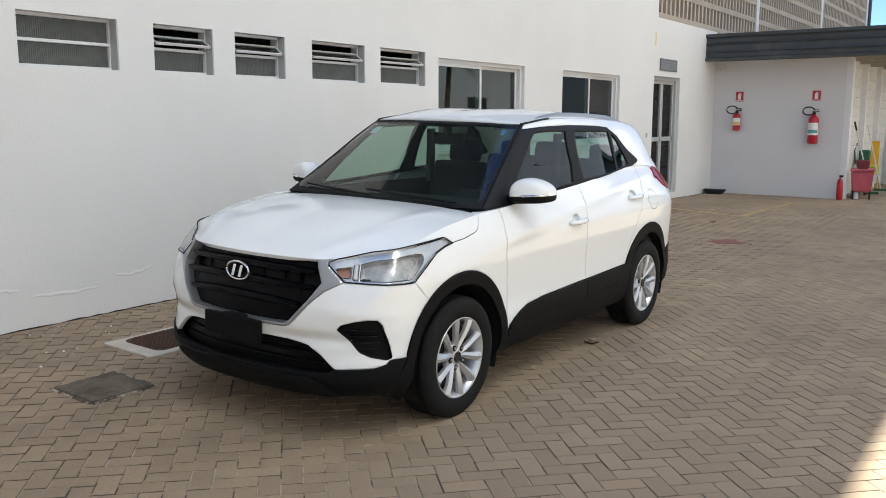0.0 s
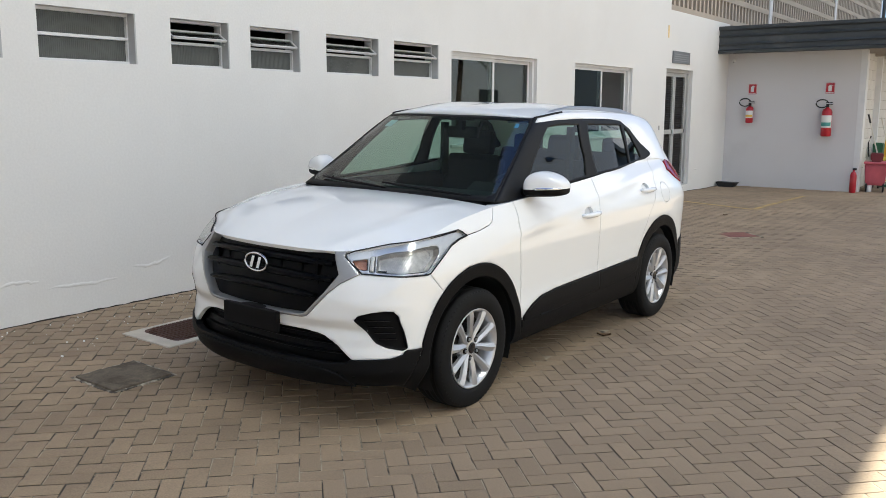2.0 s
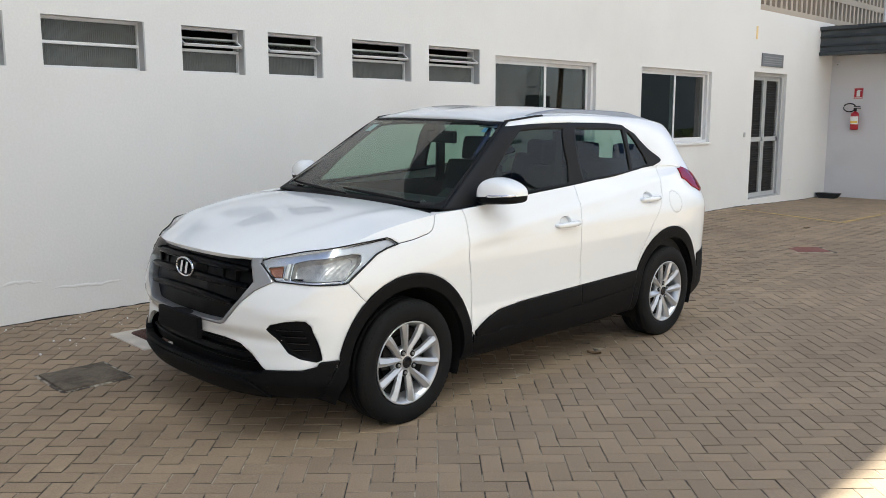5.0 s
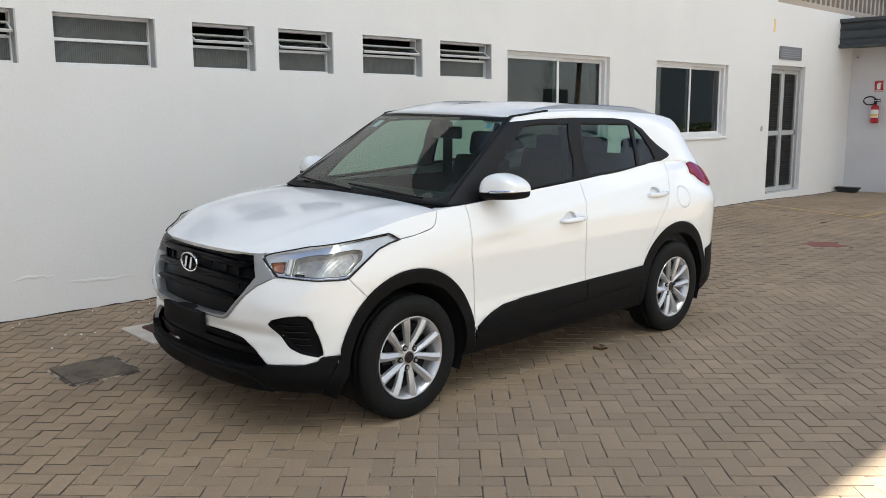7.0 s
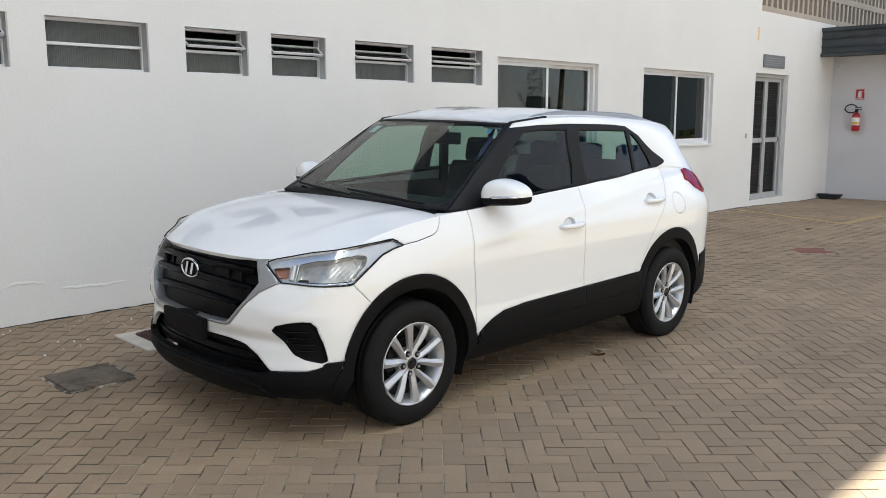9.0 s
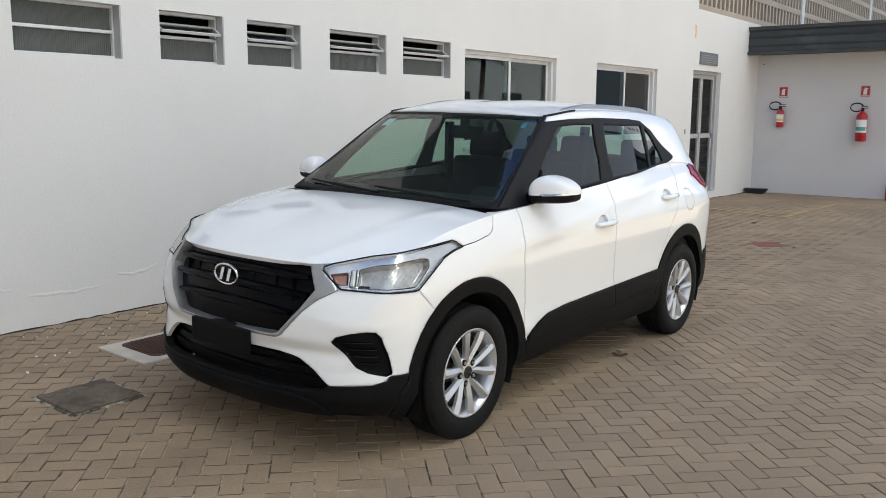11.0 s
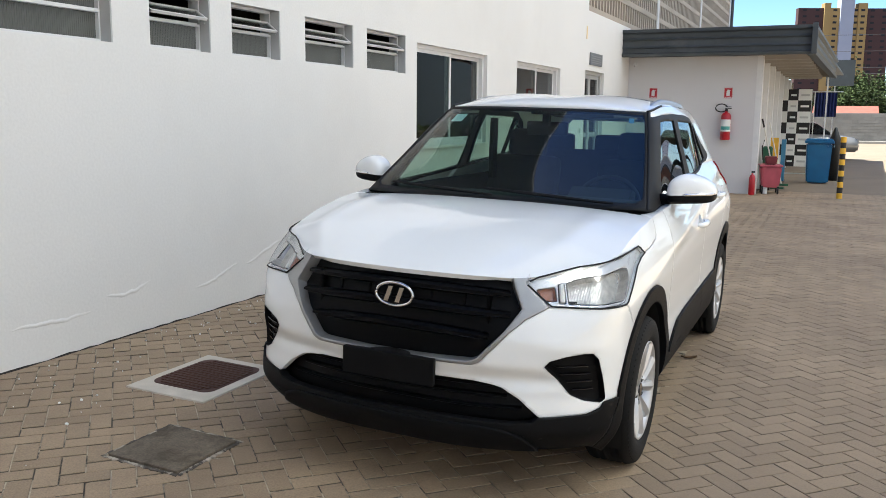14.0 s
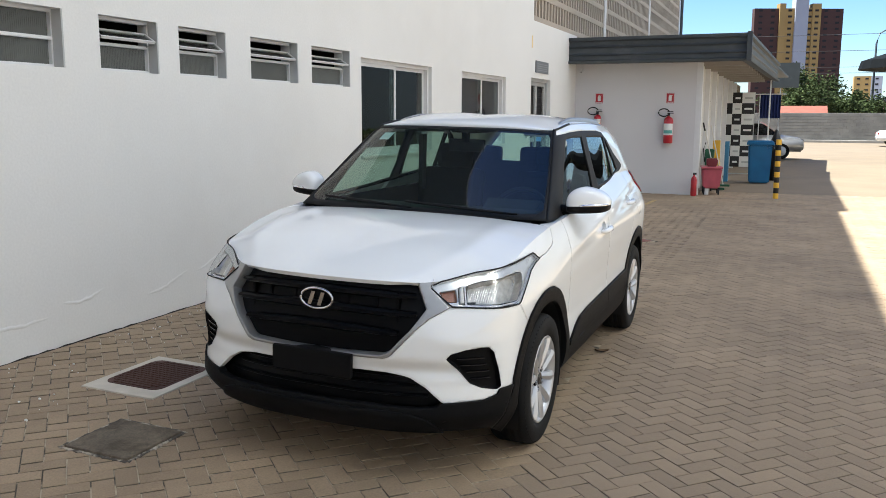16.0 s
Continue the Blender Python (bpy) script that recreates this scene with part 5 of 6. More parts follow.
def wheel(y, side):
    """A tyre with tread blocks, and a ten-spoke rim in pairs. Its own x axis points outward."""
    w = part("wheel", bmesh.new(), BLACK, CAR)
    half = .105
    bm = bmesh.new()
    prof = [(.222, .085), (.228, .100), (.250, .108), (.285, .110), (.312, .104), (.326, .092), (.333, .078)]
    for g in (.050, .018, -.018, -.050):
        prof += [(RAD, g + .011), (RAD - .009, g + .007), (RAD - .009, g - .007), (RAD, g - .011)]
    prof += [(.333, -.078), (.326, -.092), (.312, -.104), (.285, -.110), (.228, -.100), (.222, -.085)]
    out = Euler((0, radians(90 * side), 0)).to_matrix().to_4x4()
    lathe(bm, prof, 72, out, True)
    for k in range(72):
        a = 2 * math.pi * k / 72
        c = Matrix.Rotation(a, 4, "X")
        b2 = bmesh.ops.create_cube(bm, size=1.0, matrix=c @ Matrix.Translation((side * .090, 0, .3135)) @ Matrix.Diagonal((.022, .017, .012, 1)))
    bmesh.ops.recalc_face_normals(bm, faces=bm.faces)
    part("tyre", bm, TYRE, w, "black tyre", True)
    bm = bmesh.new()
    lathe(bm, [(.198, -.09), (.206, -.08), (.200, -.06), (.198, .05), (.206, .082), (.221, .092), (.224, .100), (.219, .103), (.211, .092), (.196, .070), (.190, .0), (.190, -.09)], 64, out, True)
    bmesh.ops.recalc_face_normals(bm, faces=bm.faces)
    rimo = part("rim", bm, ALLOY, w, "silver alloy rim", True)
    for k in range(5):
        for d in (-1, 1):
            a = 2 * math.pi * k / 5
            sp = bmesh.new()
            rows = []
            for t in np.linspace(0, 1, 9):
                r = .040 + .174 * t
                mid = d * (.17 + .05 * math.sin(math.pi * t) + .14 * t)
                hw = (.0165 + .004 * math.sin(math.pi * t) + .013 * t ** 3) / r * .95
                dep = .070 + .026 * math.sin(math.pi * .5 * t)
                th = .022
                row = []
                for ang, x in ((mid - hw, dep - th), (mid - hw * .9, dep - .004), (mid - hw * .1, dep + .008), (mid + hw * .9, dep - .006), (mid + hw, dep - th)):
                    row.append(sp.verts.new((side * x, r * math.sin(a + ang), r * math.cos(a + ang))))
                rows.append(row)
            for p, q in zip(rows, rows[1:]):
                for i in range(5):
                    sp.faces.new((p[i], p[(i + 1) % 5], q[(i + 1) % 5], q[i]))
            sp.faces.new(rows[0])
            sp.faces.new(rows[-1])
            bmesh.ops.recalc_face_normals(sp, faces=sp.faces)
            part("spoke", sp, ALLOY, rimo)
    part("hub", lathe(bmesh.new(), [(.0, .079), (.034, .079), (.042, .076), (.068, .074), (.078, .066), (.080, .03), (.080, .0)], 32, out), ALLOY, rimo, smooth=True)
    part("centre_cap", lathe(bmesh.new(), [(.0, .0855), (.026, .085), (.031, .083), (.032, .076)], 24, out), GLOSS_BLACK, rimo, "black centre cap")
    for k in range(5):
        a = 2 * math.pi * (k + .5) / 5
        spot = Matrix.Rotation(-a, 4, "X") @ Matrix.Translation((0, 0, .057)) @ out
        # flat black disc on the hub paints the shade of the bolt's recess
        part("bolt_well", lathe(bmesh.new(), [(.0, .0795), (.0155, .0795), (.0165, .070)], 16, spot), GASKET, rimo, "dark disc as shade round the bolt")
        part("bolt", lathe(bmesh.new(), [(.0, .086), (.008, .0855), (.0105, .076)], 6, spot), SATIN, rimo)
    # brake disc and backing disc are black, as shade in the spoke openings
    part("brake_disc", lathe(bmesh.new(), [(.05, .03), (.135, .03), (.135, .015), (.05, .015)], 40, out, True), CLAD, w)
    part("caliper", boxes(((side * .012, -.15, -.05), (side * .05, -.09, .07), .008)), GASKET, w)
    part("drum", lathe(bmesh.new(), [(.0, .012), (.187, .012), (.189, -.06), (.0, -.06)], 40, out), GASKET, w)
    w.matrix_local = pose(side * .768, y, HUB_Z, -11 + 47 * (y > 1), 0, 0)
    return w


for y in (HUB_F, HUB_R):
    for side in (1, -1):
        wheel(y, side)
        bm = bmesh.new()
        rows = []
        for k in range(25):
            a = math.pi * (1.12 - 1.24 * k / 24)
            rows.append([bm.verts.new((side * x, y + .40 * math.cos(a), HUB_Z + .40 * math.sin(a))) for x in (.50, .858)])
        for p, q in zip(rows, rows[1:]):
            bm.faces.new((p[0], p[1], q[1], q[0]))
        bm.faces.new([r[0] for r in rows])
        part("wheel_liner", bm, GASKET, CAR, "black wheel arch liner", True)
part("underbody", boxes(((-.74, .46, .20), (.74, 2.13, .34), .02), ((-.5, -.62, .2), (.5, .46, .5), .02), ((-.5, 2.13, .24), (.5, 3.2, .5), .02)), GASKET, CAR, "dark underbody")
part("radiator", boxes(((-.68, -.58, .30), (.68, -.50, .82))), GASKET, CAR)
part("bulkhead", boxes(((-.76, .44, .3), (.76, .50, .98))), GASKET, CAR)

# cabin
part("cabin_floor", boxes(((-.78, .5, .34), (.78, 3.1, .38))), CABIN, CAR)
dash = bmesh.new()
prism(dash, [(.38, 1.085), (.62, 1.12), (.86, 1.09), (.98, 1.02), (.94, .82), (.78, .70), (.55, .6), (.42, .9)], -.70, .70, "x")
part("dashboard", dash, CABIN, CAR, "dark grey dashboard")
part("instrument_hood", prism(bmesh.new(), [(.80, 1.08), (.92, 1.145), (1.0, 1.12), (.98, 1.04)], .22, .56, "x"), CABIN, CAR)
stw = bmesh.new()
tl = Matrix.Translation((.38, 1.08, 1.02)) @ Euler((radians(65), 0, 0)).to_matrix().to_4x4()
tube(stw, [tl @ Vector((.185 * math.cos(2 * math.pi * k / 32), .185 * math.sin(2 * math.pi * k / 32), 0)) for k in range(33)], .015, 8, False)
for a in (200, 340, 270):
    tube(stw, [tl @ Vector((0, 0, -.02)), tl @ Vector((.185 * math.cos(radians(a)), .185 * math.sin(radians(a)), 0))], .016, 6)
part("steering_wheel", stw, CABIN, CAR, "dark steering wheel", True)
for side in (1, -1):
    st = part("seat", boxes(((side * .38 - .25, 1.12, .42), (side * .38 + .25, 1.66, .66), .05)), SEAT_CLOTH, CAR, "charcoal cloth front seat")
    back = bmesh.new()
    box(back, (-.25, -.07, 0), (.25, .07, .66), .06)
    back.transform(Matrix.Translation((side * .38, 1.66, .62)) @ Euler((radians(-17), 0, 0)).to_matrix().to_4x4())
    part("backrest", back, SEAT_CLOTH, st)
    hr = bmesh.new()
    box(hr, (-.135, -.05, 0), (.135, .05, .19), .045)
    hr.transform(Matrix.Translation((side * .38, 1.86, 1.245)) @ Euler((radians(-10), 0, 0)).to_matrix().to_4x4())
    part("headrest", hr, SEAT_CLOTH, st)
    part("door_card", boxes(((side * .775, .52, .36), (side * .80, 3.0, 1.10), .01)), CABIN, CAR)
    part("pillar_trim", boxes(((side * .53, 1.60, 1.1), (side * .56, 1.67, 1.5))), CABIN, CAR)
    sv = bmesh.new()
    box(sv, (side * .30 - .17, 1.10, 1.55), (side * .30 + .17, 1.26, 1.57), .006)
    part("sun_visor", sv, LINING, CAR)
bench = part("rear_bench", boxes(((-.68, 2.05, .45), (.68, 2.5, .68), .05)), SEAT_CLOTH, CAR, "charcoal cloth rear bench")
bb = bmesh.new()
box(bb, (-.66, -.07, 0), (.66, .07, .66), .05)
bb.transform(Matrix.Translation((0, 2.5, .64)) @ Euler((radians(-18), 0, 0)).to_matrix().to_4x4())
part("backrest", bb, SEAT_CLOTH, bench)
for x in (-.42, 0, .42):
    part("headrest", boxes(((x - .13, 2.66, 1.19), (x + .13, 2.76, 1.39), .04)), SEAT_CLOTH, bench)
part("headliner", lid.mesh("rest", offset=-.03, gap=.03, flange=0), LINING, CAR, "pale headliner")
part("parcel_shelf", boxes(((-.68, 2.66, 1.05), (.68, 3.18, 1.08))), CABIN, CAR)
part("interior_mirror", boxes(((-.125, 1.08, 1.415), (.125, 1.115, 1.495), .012), ((-.02, 1.05, 1.47), (.02, 1.10, 1.58), .005), ((-.09, 1.04, 1.535), (.09, 1.30, 1.575), .012)), GASKET, CAR)
part("cowl", boxes(((-.66, .30, 1.04), (.66, .52, 1.085), .01)), GASKET, CAR, "black cowl under the windscreen")
for x0, x1, k in ((.60, -.08, 0), (-.02, -.62, 1)):
    pts = []
    for t in np.linspace(0, 1, 12):
        x = x0 + (x1 - x0) * t
        j = np.interp(abs(x), [0, .30, .55, .70], [0, 1, 2, 3])
        p = upper(np.array(j), np.array(.035 + .055 * t))
        pts.append((x, p[1] - .014, p[2] + .010))
    part("wiper", tube(bmesh.new(), pts, [.011 - .005 * abs(2 * t / 11 - 1) for t in range(12)], 6), GASKET, CAR, "black wiper")
for j, v, sx, hw, hv, col in ((2.30, .86, -1, .055, .05, (.55, .68, .75)), (2.62, .90, 1, .024, .03, (.15, .3, .55))):
    m = material("sticker", col, .5, vary=.1, scale=30)
    q = bmesh.new()
    P = upper(np.array([[j - hw * 4, j + hw * 4]] * 2), np.array([[v - hv, v - hv], [v + hv, v + hv]]))
    vsx = [q.verts.new((sx * p[0], p[1] + .004, p[2] - .006)) for p in (P[0, 0], P[0, 1], P[1, 1], P[1, 0])]
    q.faces.new(vsx)
    part("sticker", q, m, CAR, "small printed sticker inside the windscreen")

# ---- things by the low building ----
PINK = material("faded_red_plastic", (0.48, 0.10, 0.13), 0.45, vary=0.12, scale=6)
BLUE = material("blue_plastic", (0.010, 0.115, 0.27), 0.4, vary=0.10, scale=4)
YELLOW = material("yellow_plastic", (0.72, 0.42, 0.03), 0.45, vary=0.08, scale=6)
GREEN = material("green_plastic", (0.02, 0.10, 0.05), 0.5, vary=0.1, scale=6)
STICK = material("pale_handle", (0.68, 0.66, 0.60), 0.5, vary=0.08, scale=6)


def taper_box(w0, d0, w1, d1, z0, z1, bevel=0.015):
    bm = bmesh.new()
    lo = [bm.verts.new((x * w0 / 2, y * d0 / 2, z0)) for x, y in ((-1, -1), (1, -1), (1, 1), (-1, 1))]
    hi = [bm.verts.new((x * w1 / 2, y * d1 / 2, z1)) for x, y in ((-1, -1), (1, -1), (1, 1), (-1, 1))]
    bm.faces.new(lo[::-1])
    bm.faces.new(hi)
    for k in range(4):
        bm.faces.new((lo[k], lo[(k + 1) % 4], hi[(k + 1) % 4], hi[k]))
    bmesh.ops.bevel(bm, geom=list(bm.edges), offset=bevel, segments=2, affect="EDGES")
    return bm


def mop_cart(x, y):
    g = lift(x, y)
    c = thing("mop_bucket_cart", "faded red plastic mop bucket cart on small wheels with a wringer", "cleaning cart", (x, y, g), 8)
    part("bucket", taper_box(.36, .46, .44, .56, .10, .42, .03), PINK, c)
    part("rim", boxes(((-.235, -.295, .41), (.235, .295, .435), .01)), PINK, c)
    wr = part("wringer", taper_box(.22, .26, .26, .30, .435, .56, .02), material("dark_red_plastic", (.17, .03, .04), .5, vary=.1), c, "dark red wringer")
    part("lever", tube(bmesh.new(), [(-.16, .05, .50), (-.19, .08, .70), (-.15, .10, .80)], .014, 8), BLACK, wr)
    for sx in (-1, 1):
        for sy in (-1, 1):
            w = bmesh.new()
            lathe(w, [(.0, -.016), (.045, -.016), (.05, -.008), (.05, .008), (.045, .016), (.0, .016)], 18, Matrix.Translation((sx * .16, sy * .2, .05)) @ Euler((0, radians(90), 0)).to_matrix().to_4x4())
            part("wheel", w, BLACK, c)
            part("caster", boxes(((sx * .16 - .02, sy * .2 - .02, .06), (sx * .16 + .02, sy * .2 + .02, .115))), BLACK, c)
    return c


CART = mop_cart(2.95, 15.3)
CART.scale = (.95, 1.1, 1.38)


def leaning(name, label, cat, foot, top, mat, grip=None, head=None):
    t = thing(name, label, cat, foot)
    d = Vector(top) - Vector(foot)
    part("handle", tube(bmesh.new(), [(0, 0, 0.02), d], .013, 8), mat, t)
    if grip:
        part("grip", tube(bmesh.new(), [d * .88, d * 1.0], .018, 8), grip, t)
    if head:
        part("head", boxes(((-.14, -.03, 0), (.14, .03, .05), .01)), head, t)
    return t


leaning("mop", "long-handled mop with a black grip leaning by the corner post", "mop", (3.08, 15.62, .05), (2.73, 15.3, 1.52), STICK, BLACK, GREEN)
leaning("broom", "broom with a pale handle leaning on the block wall", "broom", (3.12, 16.6, .05), (2.80, 16.4, 1.45), STICK, None, GREEN)


def station():
    """A yellow caution board with one readable word, and green and blue cleaning items beside it."""
    y = 16.95
    s = thing("caution_board", "yellow plastic caution board standing by the block wall", "caution sign", (2.90, y, lift(3, y)))
    part("board", boxes(((-.085, -.02, .62), (.085, .02, 1.13), .012)), YELLOW, s)
    part("paper", boxes(((-.10, -.0235, .40), (.10, .0205, .618))), material("pale_yellow", (.75, .68, .1), .6), s)
    part("legs", boxes(((-.10, -.018, 0), (-.08, .018, .44)), ((.08, -.018, 0), (.10, .018, .44)), ((-.08, -.018, .1), (.08, .018, .13))), YELLOW, s)
    t = bpy.data.curves.new("word", "FONT")
    t.body, t.size, t.extrude, t.align_x = "ETAL", .085, .001, "CENTER"
    w = new("lettering", t)
    w.data.materials.append(BLACK)
    w.parent = s
    w.matrix_local = pose(.0, -.026, .50, 90, 0, 0)
    b = thing("green_crate", "dark green plastic container behind the mop", "container", (2.82, 16.2, lift(2.8, 16.2)))
    part("body", taper_box(.16, .22, .2, .26, 0.35, .95, .02), GREEN, b)
    part("stand", boxes(((-.08, -.1, 0), (-.05, .1, .36)), ((.05, -.1, 0), (.08, .1, .36))), BLACK, b)
    k = thing("blue_locker", "narrow light blue plastic locker by the block wall", "locker", (2.96, 19.6, lift(3, 19)))
    part("body", boxes(((-.05, -.14, 0), (.05, .14, 1.05), .01)), material("light_blue", (.06, .22, .38), .5, vary=.1), k)
    e = thing("fire_extinguisher", "red fire extinguisher standing by the corner post", "fire extinguisher", (2.66, 14.64, lift(2.7, 14.6)))
    part("cylinder", lathe(bmesh.new(), [(0, 0), (.055, 0), (.062, .02), (.062, .34), (.045, .40), (.02, .42), (.02, .45)], 20), RED, e, smooth=True)
    part("valve", boxes(((-.02, -.02, .45), (.05, .02, .49), .005)), BLACK, e)
    p = thing("white_tin", "small white tin at the foot of the corner post", "tin", (2.88, 15.1, lift(2.9, 15)))
    part("body", lathe(bmesh.new(), [(0, 0), (.05, 0), (.05, .13), (.0, .132)], 18), PAPER, p)


station()


def banner():
    """A checkered advertising banner on a frame: black and white squares with plain strokes."""
    x0, x1, z0, z1, y = 2.66, 3.43, .17, 2.36, 22.9
    b = thing("banner_stand", "black and white checkered advertising banner on a stand", "banner", ((x0 + x1) / 2, y, lift(3, y)))
    g = lift(3, y)
    w, h = (x1 - x0) / 2, z1 - z0
    frame_ = part("frame", boxes(((-w - .02, .01, 0), (-w + .02, .04, z1 - g)), ((w - .02, .01, 0), (w + .02, .04, z1 - g)), ((-.5, -.2, -.0), (-.46, .25, .03)), ((.46, -.2, 0), (.5, .25, .03)), ((-w, .01, 0.0), (w, .04, .03))), ALU_GREY, b)
    white, black = material("banner_white", (.74, .74, .72), .6, vary=.03), material("banner_black", (.012, .012, .013), .6, vary=.1)
    cols, rows = [-w, -w + .16, .04, w], 7
    for i in range(3):
        for j in range(rows):
            a, c = cols[i], cols[i + 1]
            lo = z0 - g + h * j / rows
            dark = (i + j) % 2 == 1
            sq = part("square", boxes(((a, 0, lo), (c, .008, lo + h / rows))), black if dark else white, b)
            if i:
                part("mark", boxes(((a + .07, -.003, lo + .12), (c - .05, -.0005, lo + .175))), (white if dark else ALU_GREY), sq)


banner()


def wheelie_bin(x, y):
    b = thing("wheelie_bin", "tall blue plastic bin lined with a clear bag", "bin", (x, y, lift(x, y)), 3)
    part("body", taper_box(.50, .55, .58, .62, .02, .98, .03), BLUE, b)
    part("lip", boxes(((-.33, -.34, .98), (.33, .34, 1.05), .02)), BLUE, b)
    part("lid", taper_box(.64, .66, .58, .60, 1.05, 1.09, .012), BLUE, b)
    part("bag", boxes(((.16, -.352, .88), (.345, .1, 1.0), .03)), glass_material("clear_bag", (.8, .85, .9), 1.3, .2), b, "clear plastic bag edge")


wheelie_bin(3.78, 19.4)


def bollard(x, y):
    b = thing("bollard", "steel bollard with yellow and black bands", "bollard", (x, y, lift(x, y)))
    n, h, r = 11, 1.21, .054
    for k in range(n):
        part("band", lathe(bmesh.new(), [(r, h * k / n), (r, h * (k + 1) / n)], 20), YELLOW if k % 2 == 0 else BLACK, b, smooth=False)


bollard(4.29, 14.75)
cone = thing("covered_post", "slim post under a pointed black fabric cover", "post", (4.13, 20.6, lift(4.1, 20.6)))
part("skirt", lathe(bmesh.new(), [(0, 0), (.12, 0), (.13, .9), (.16, 1.0), (.10, 1.15), (.03, 1.36), (.0, 1.37)], 20), BLACK, cone, smooth=True)

cur = thing("blue_curtain", "dark blue curtain hanging under the canopy", "curtain", (3.75, 27.5, 1.6))
bm = bmesh.new()
cols = []
for k in range(40):
    xx = -.33 + .66 * k / 39
    cols.append([bm.verts.new((xx, .03 * math.sin(k * 1.1), z)) for z in (0, .8)])
for p, q in zip(cols, cols[1:]):
    bm.faces.new((p[0], q[0], q[1], p[1]))
part("cloth", bm, material("navy_cloth", (.012, .022, .10), .9, vary=.15), cur, smooth=True)
part("rod", tube(bmesh.new(), [(-.5, 0, .82), (.5, 0, .82)], .015), ALU, cur)
part("rail_post", boxes(((-.36, -.02, -1.6), (-.33, .02, .82))), ALU, cur)


def small_car(name, label, at, turn, paint):
    """A plain saloon seen far off: body with cabin, windows, wheels and lamps."""
    c = thing(name, label, "car", at, turn)
    bm = bmesh.new()
    body = [(-2.1, .30), (-2.15, .62), (-2.05, .82), (-1.2, .95), (1.35, .95), (2.05, .88), (2.15, .6), (2.1, .30)]
    prism(bm, body, -.84, .84, "y")
    bmesh.ops.bevel(bm, geom=list(bm.edges), offset=.07, segments=3, affect="EDGES")
    part("body", bm, paint, c, smooth=True)
    bm = bmesh.new()
    prism(bm, [(-1.25, .93), (-.55, 1.40), (.75, 1.43), (1.6, .94)], -.70, .70, "y")
    bmesh.ops.bevel(bm, geom=list(bm.edges), offset=.05, segments=2, affect="EDGES")
    part("cabin", bm, GLOSS_BLACK, c, "dark windows")
    bm = bmesh.new()
    prism(bm, [(-.58, 1.40), (.72, 1.43), (.70, 1.47), (-.45, 1.455)], -.62, .62, "y")
    part("roof", bm, paint, c)
    for sx in (-1.3, 1.3):
        for sy in (-1, 1):
            wm = Matrix.Translation((sx, sy * .78, .31)) @ Euler((radians(90 * -sy), 0, 0)).to_matrix().to_4x4()
            w = part("wheel", lathe(bmesh.new(), [(0, -.05), (.29, -.05), (.31, -.02), (.31, .06), (.28, .08), (.21, .08), (.20, .05), (.0, .05)], 28, wm), TYRE, c)
            part("rim", lathe(bmesh.new(), [(.0, .075), (.06, .075), (.19, .06), (.19, .05)], 10, wm), ALLOY, w)
            part("lamp", boxes(((sx * 1.6 - .06 if sx > 0 else -2.13, sy * .72 - .1, .66), (sx * 1.6 + .03 if sx > 0 else -2.05, sy * .72 + .1, .78), .02)), LENS if sx < 0 else TAIL, c)


SILVER = material("silver_paint", (.42, .42, .42), .3, metal=.5, vary=.02, coat=.8)
small_car("saloon", "silver saloon car parked under the canopy", (2.82, 33.6, -.02), 180, SILVER)
small_car("saloon", "white saloon car parked by the far wall", (11.2, 53.0, -.02), 180, PAINT)

# ---- far end of the yard ----
BLOCK = material("raw_blockwork", (.19, .18, .165), .95, vary=.15, scale=.8, grain=.3, grain_scale=20, stain=(.15, .14, .12, .6), stain_scale=.35)
fw = tagged(obj("wall_far", boxes(((-20, 60, -.3), (60, 60.25, 1.95))), BLOCK), "long weathered grey block wall at the yard's far end", "wall", kind="structure")
bm = bmesh.new()
rng = random.Random(3)
for r in range(9):
    for k in range(62):
        x0, z0 = -3 + .40 * k + (.2 if r % 2 else 0), .06 + .205 * r
        d = .012 + rng.uniform(0, .006)
        vs_ = [bm.verts.new(p) for p in ((x0, 60, z0), (x0 + .394, 60, z0), (x0 + .394, 60, z0 + .199), (x0, 60, z0 + .199), (x0 + .004, 60 - d, z0 + .004), (x0 + .390, 60 - d, z0 + .004), (x0 + .390, 60 - d, z0 + .195), (x0 + .004, 60 - d, z0 + .195))]
        for q in ((4, 5, 6, 7), (0, 1, 5, 4), (1, 2, 6, 5), (2, 3, 7, 6), (3, 0, 4, 7)):
            bm.faces.new([vs_[i] for i in q])
tagged(part("blocks", bm, material("weathered_block", (.17, .162, .145), .95, vary=.2, scale=.9, island_random=.07, stain=(.08, .075, .065, .8), stain_scale=.3), fw), "weathered concrete blocks", kind="stuff")
tagged(obj("kerb", boxes(((-20, 59.5, -.3), (60, 59.95, .12), .03)), material("pale_kerb", (.26, .24, .21), .9, vary=.1)), "pale concrete kerb along the far wall", "kerb", kind="structure")
tr = thing("tiled_roof", "low orange tiled lean-to roof behind the far wall", "roof", (0, 0, 0))
bm = bmesh.new()
prism(bm, [(60.4, 1.85), (62.5, 2.45), (62.5, 2.35), (60.4, 1.7)], 2.5, 6.6, "x")
part("roof", bm, material("orange_tile", (.21, .065, .04), .85, vary=.15, scale=3), tr)
part("wall", boxes(((2.6, 60.6, -.3), (6.5, 62.4, 1.75))), BLOCK, tr)
br = thing("brick_building", "unfinished low brick building behind the far wall", "building", (16, 70, 0))
part("wall", boxes(((-5, 0, -.3), (8, 6, 2.9))), material("raw_brick", (.16, .075, .05), .95, vary=.25, scale=1.5), br)
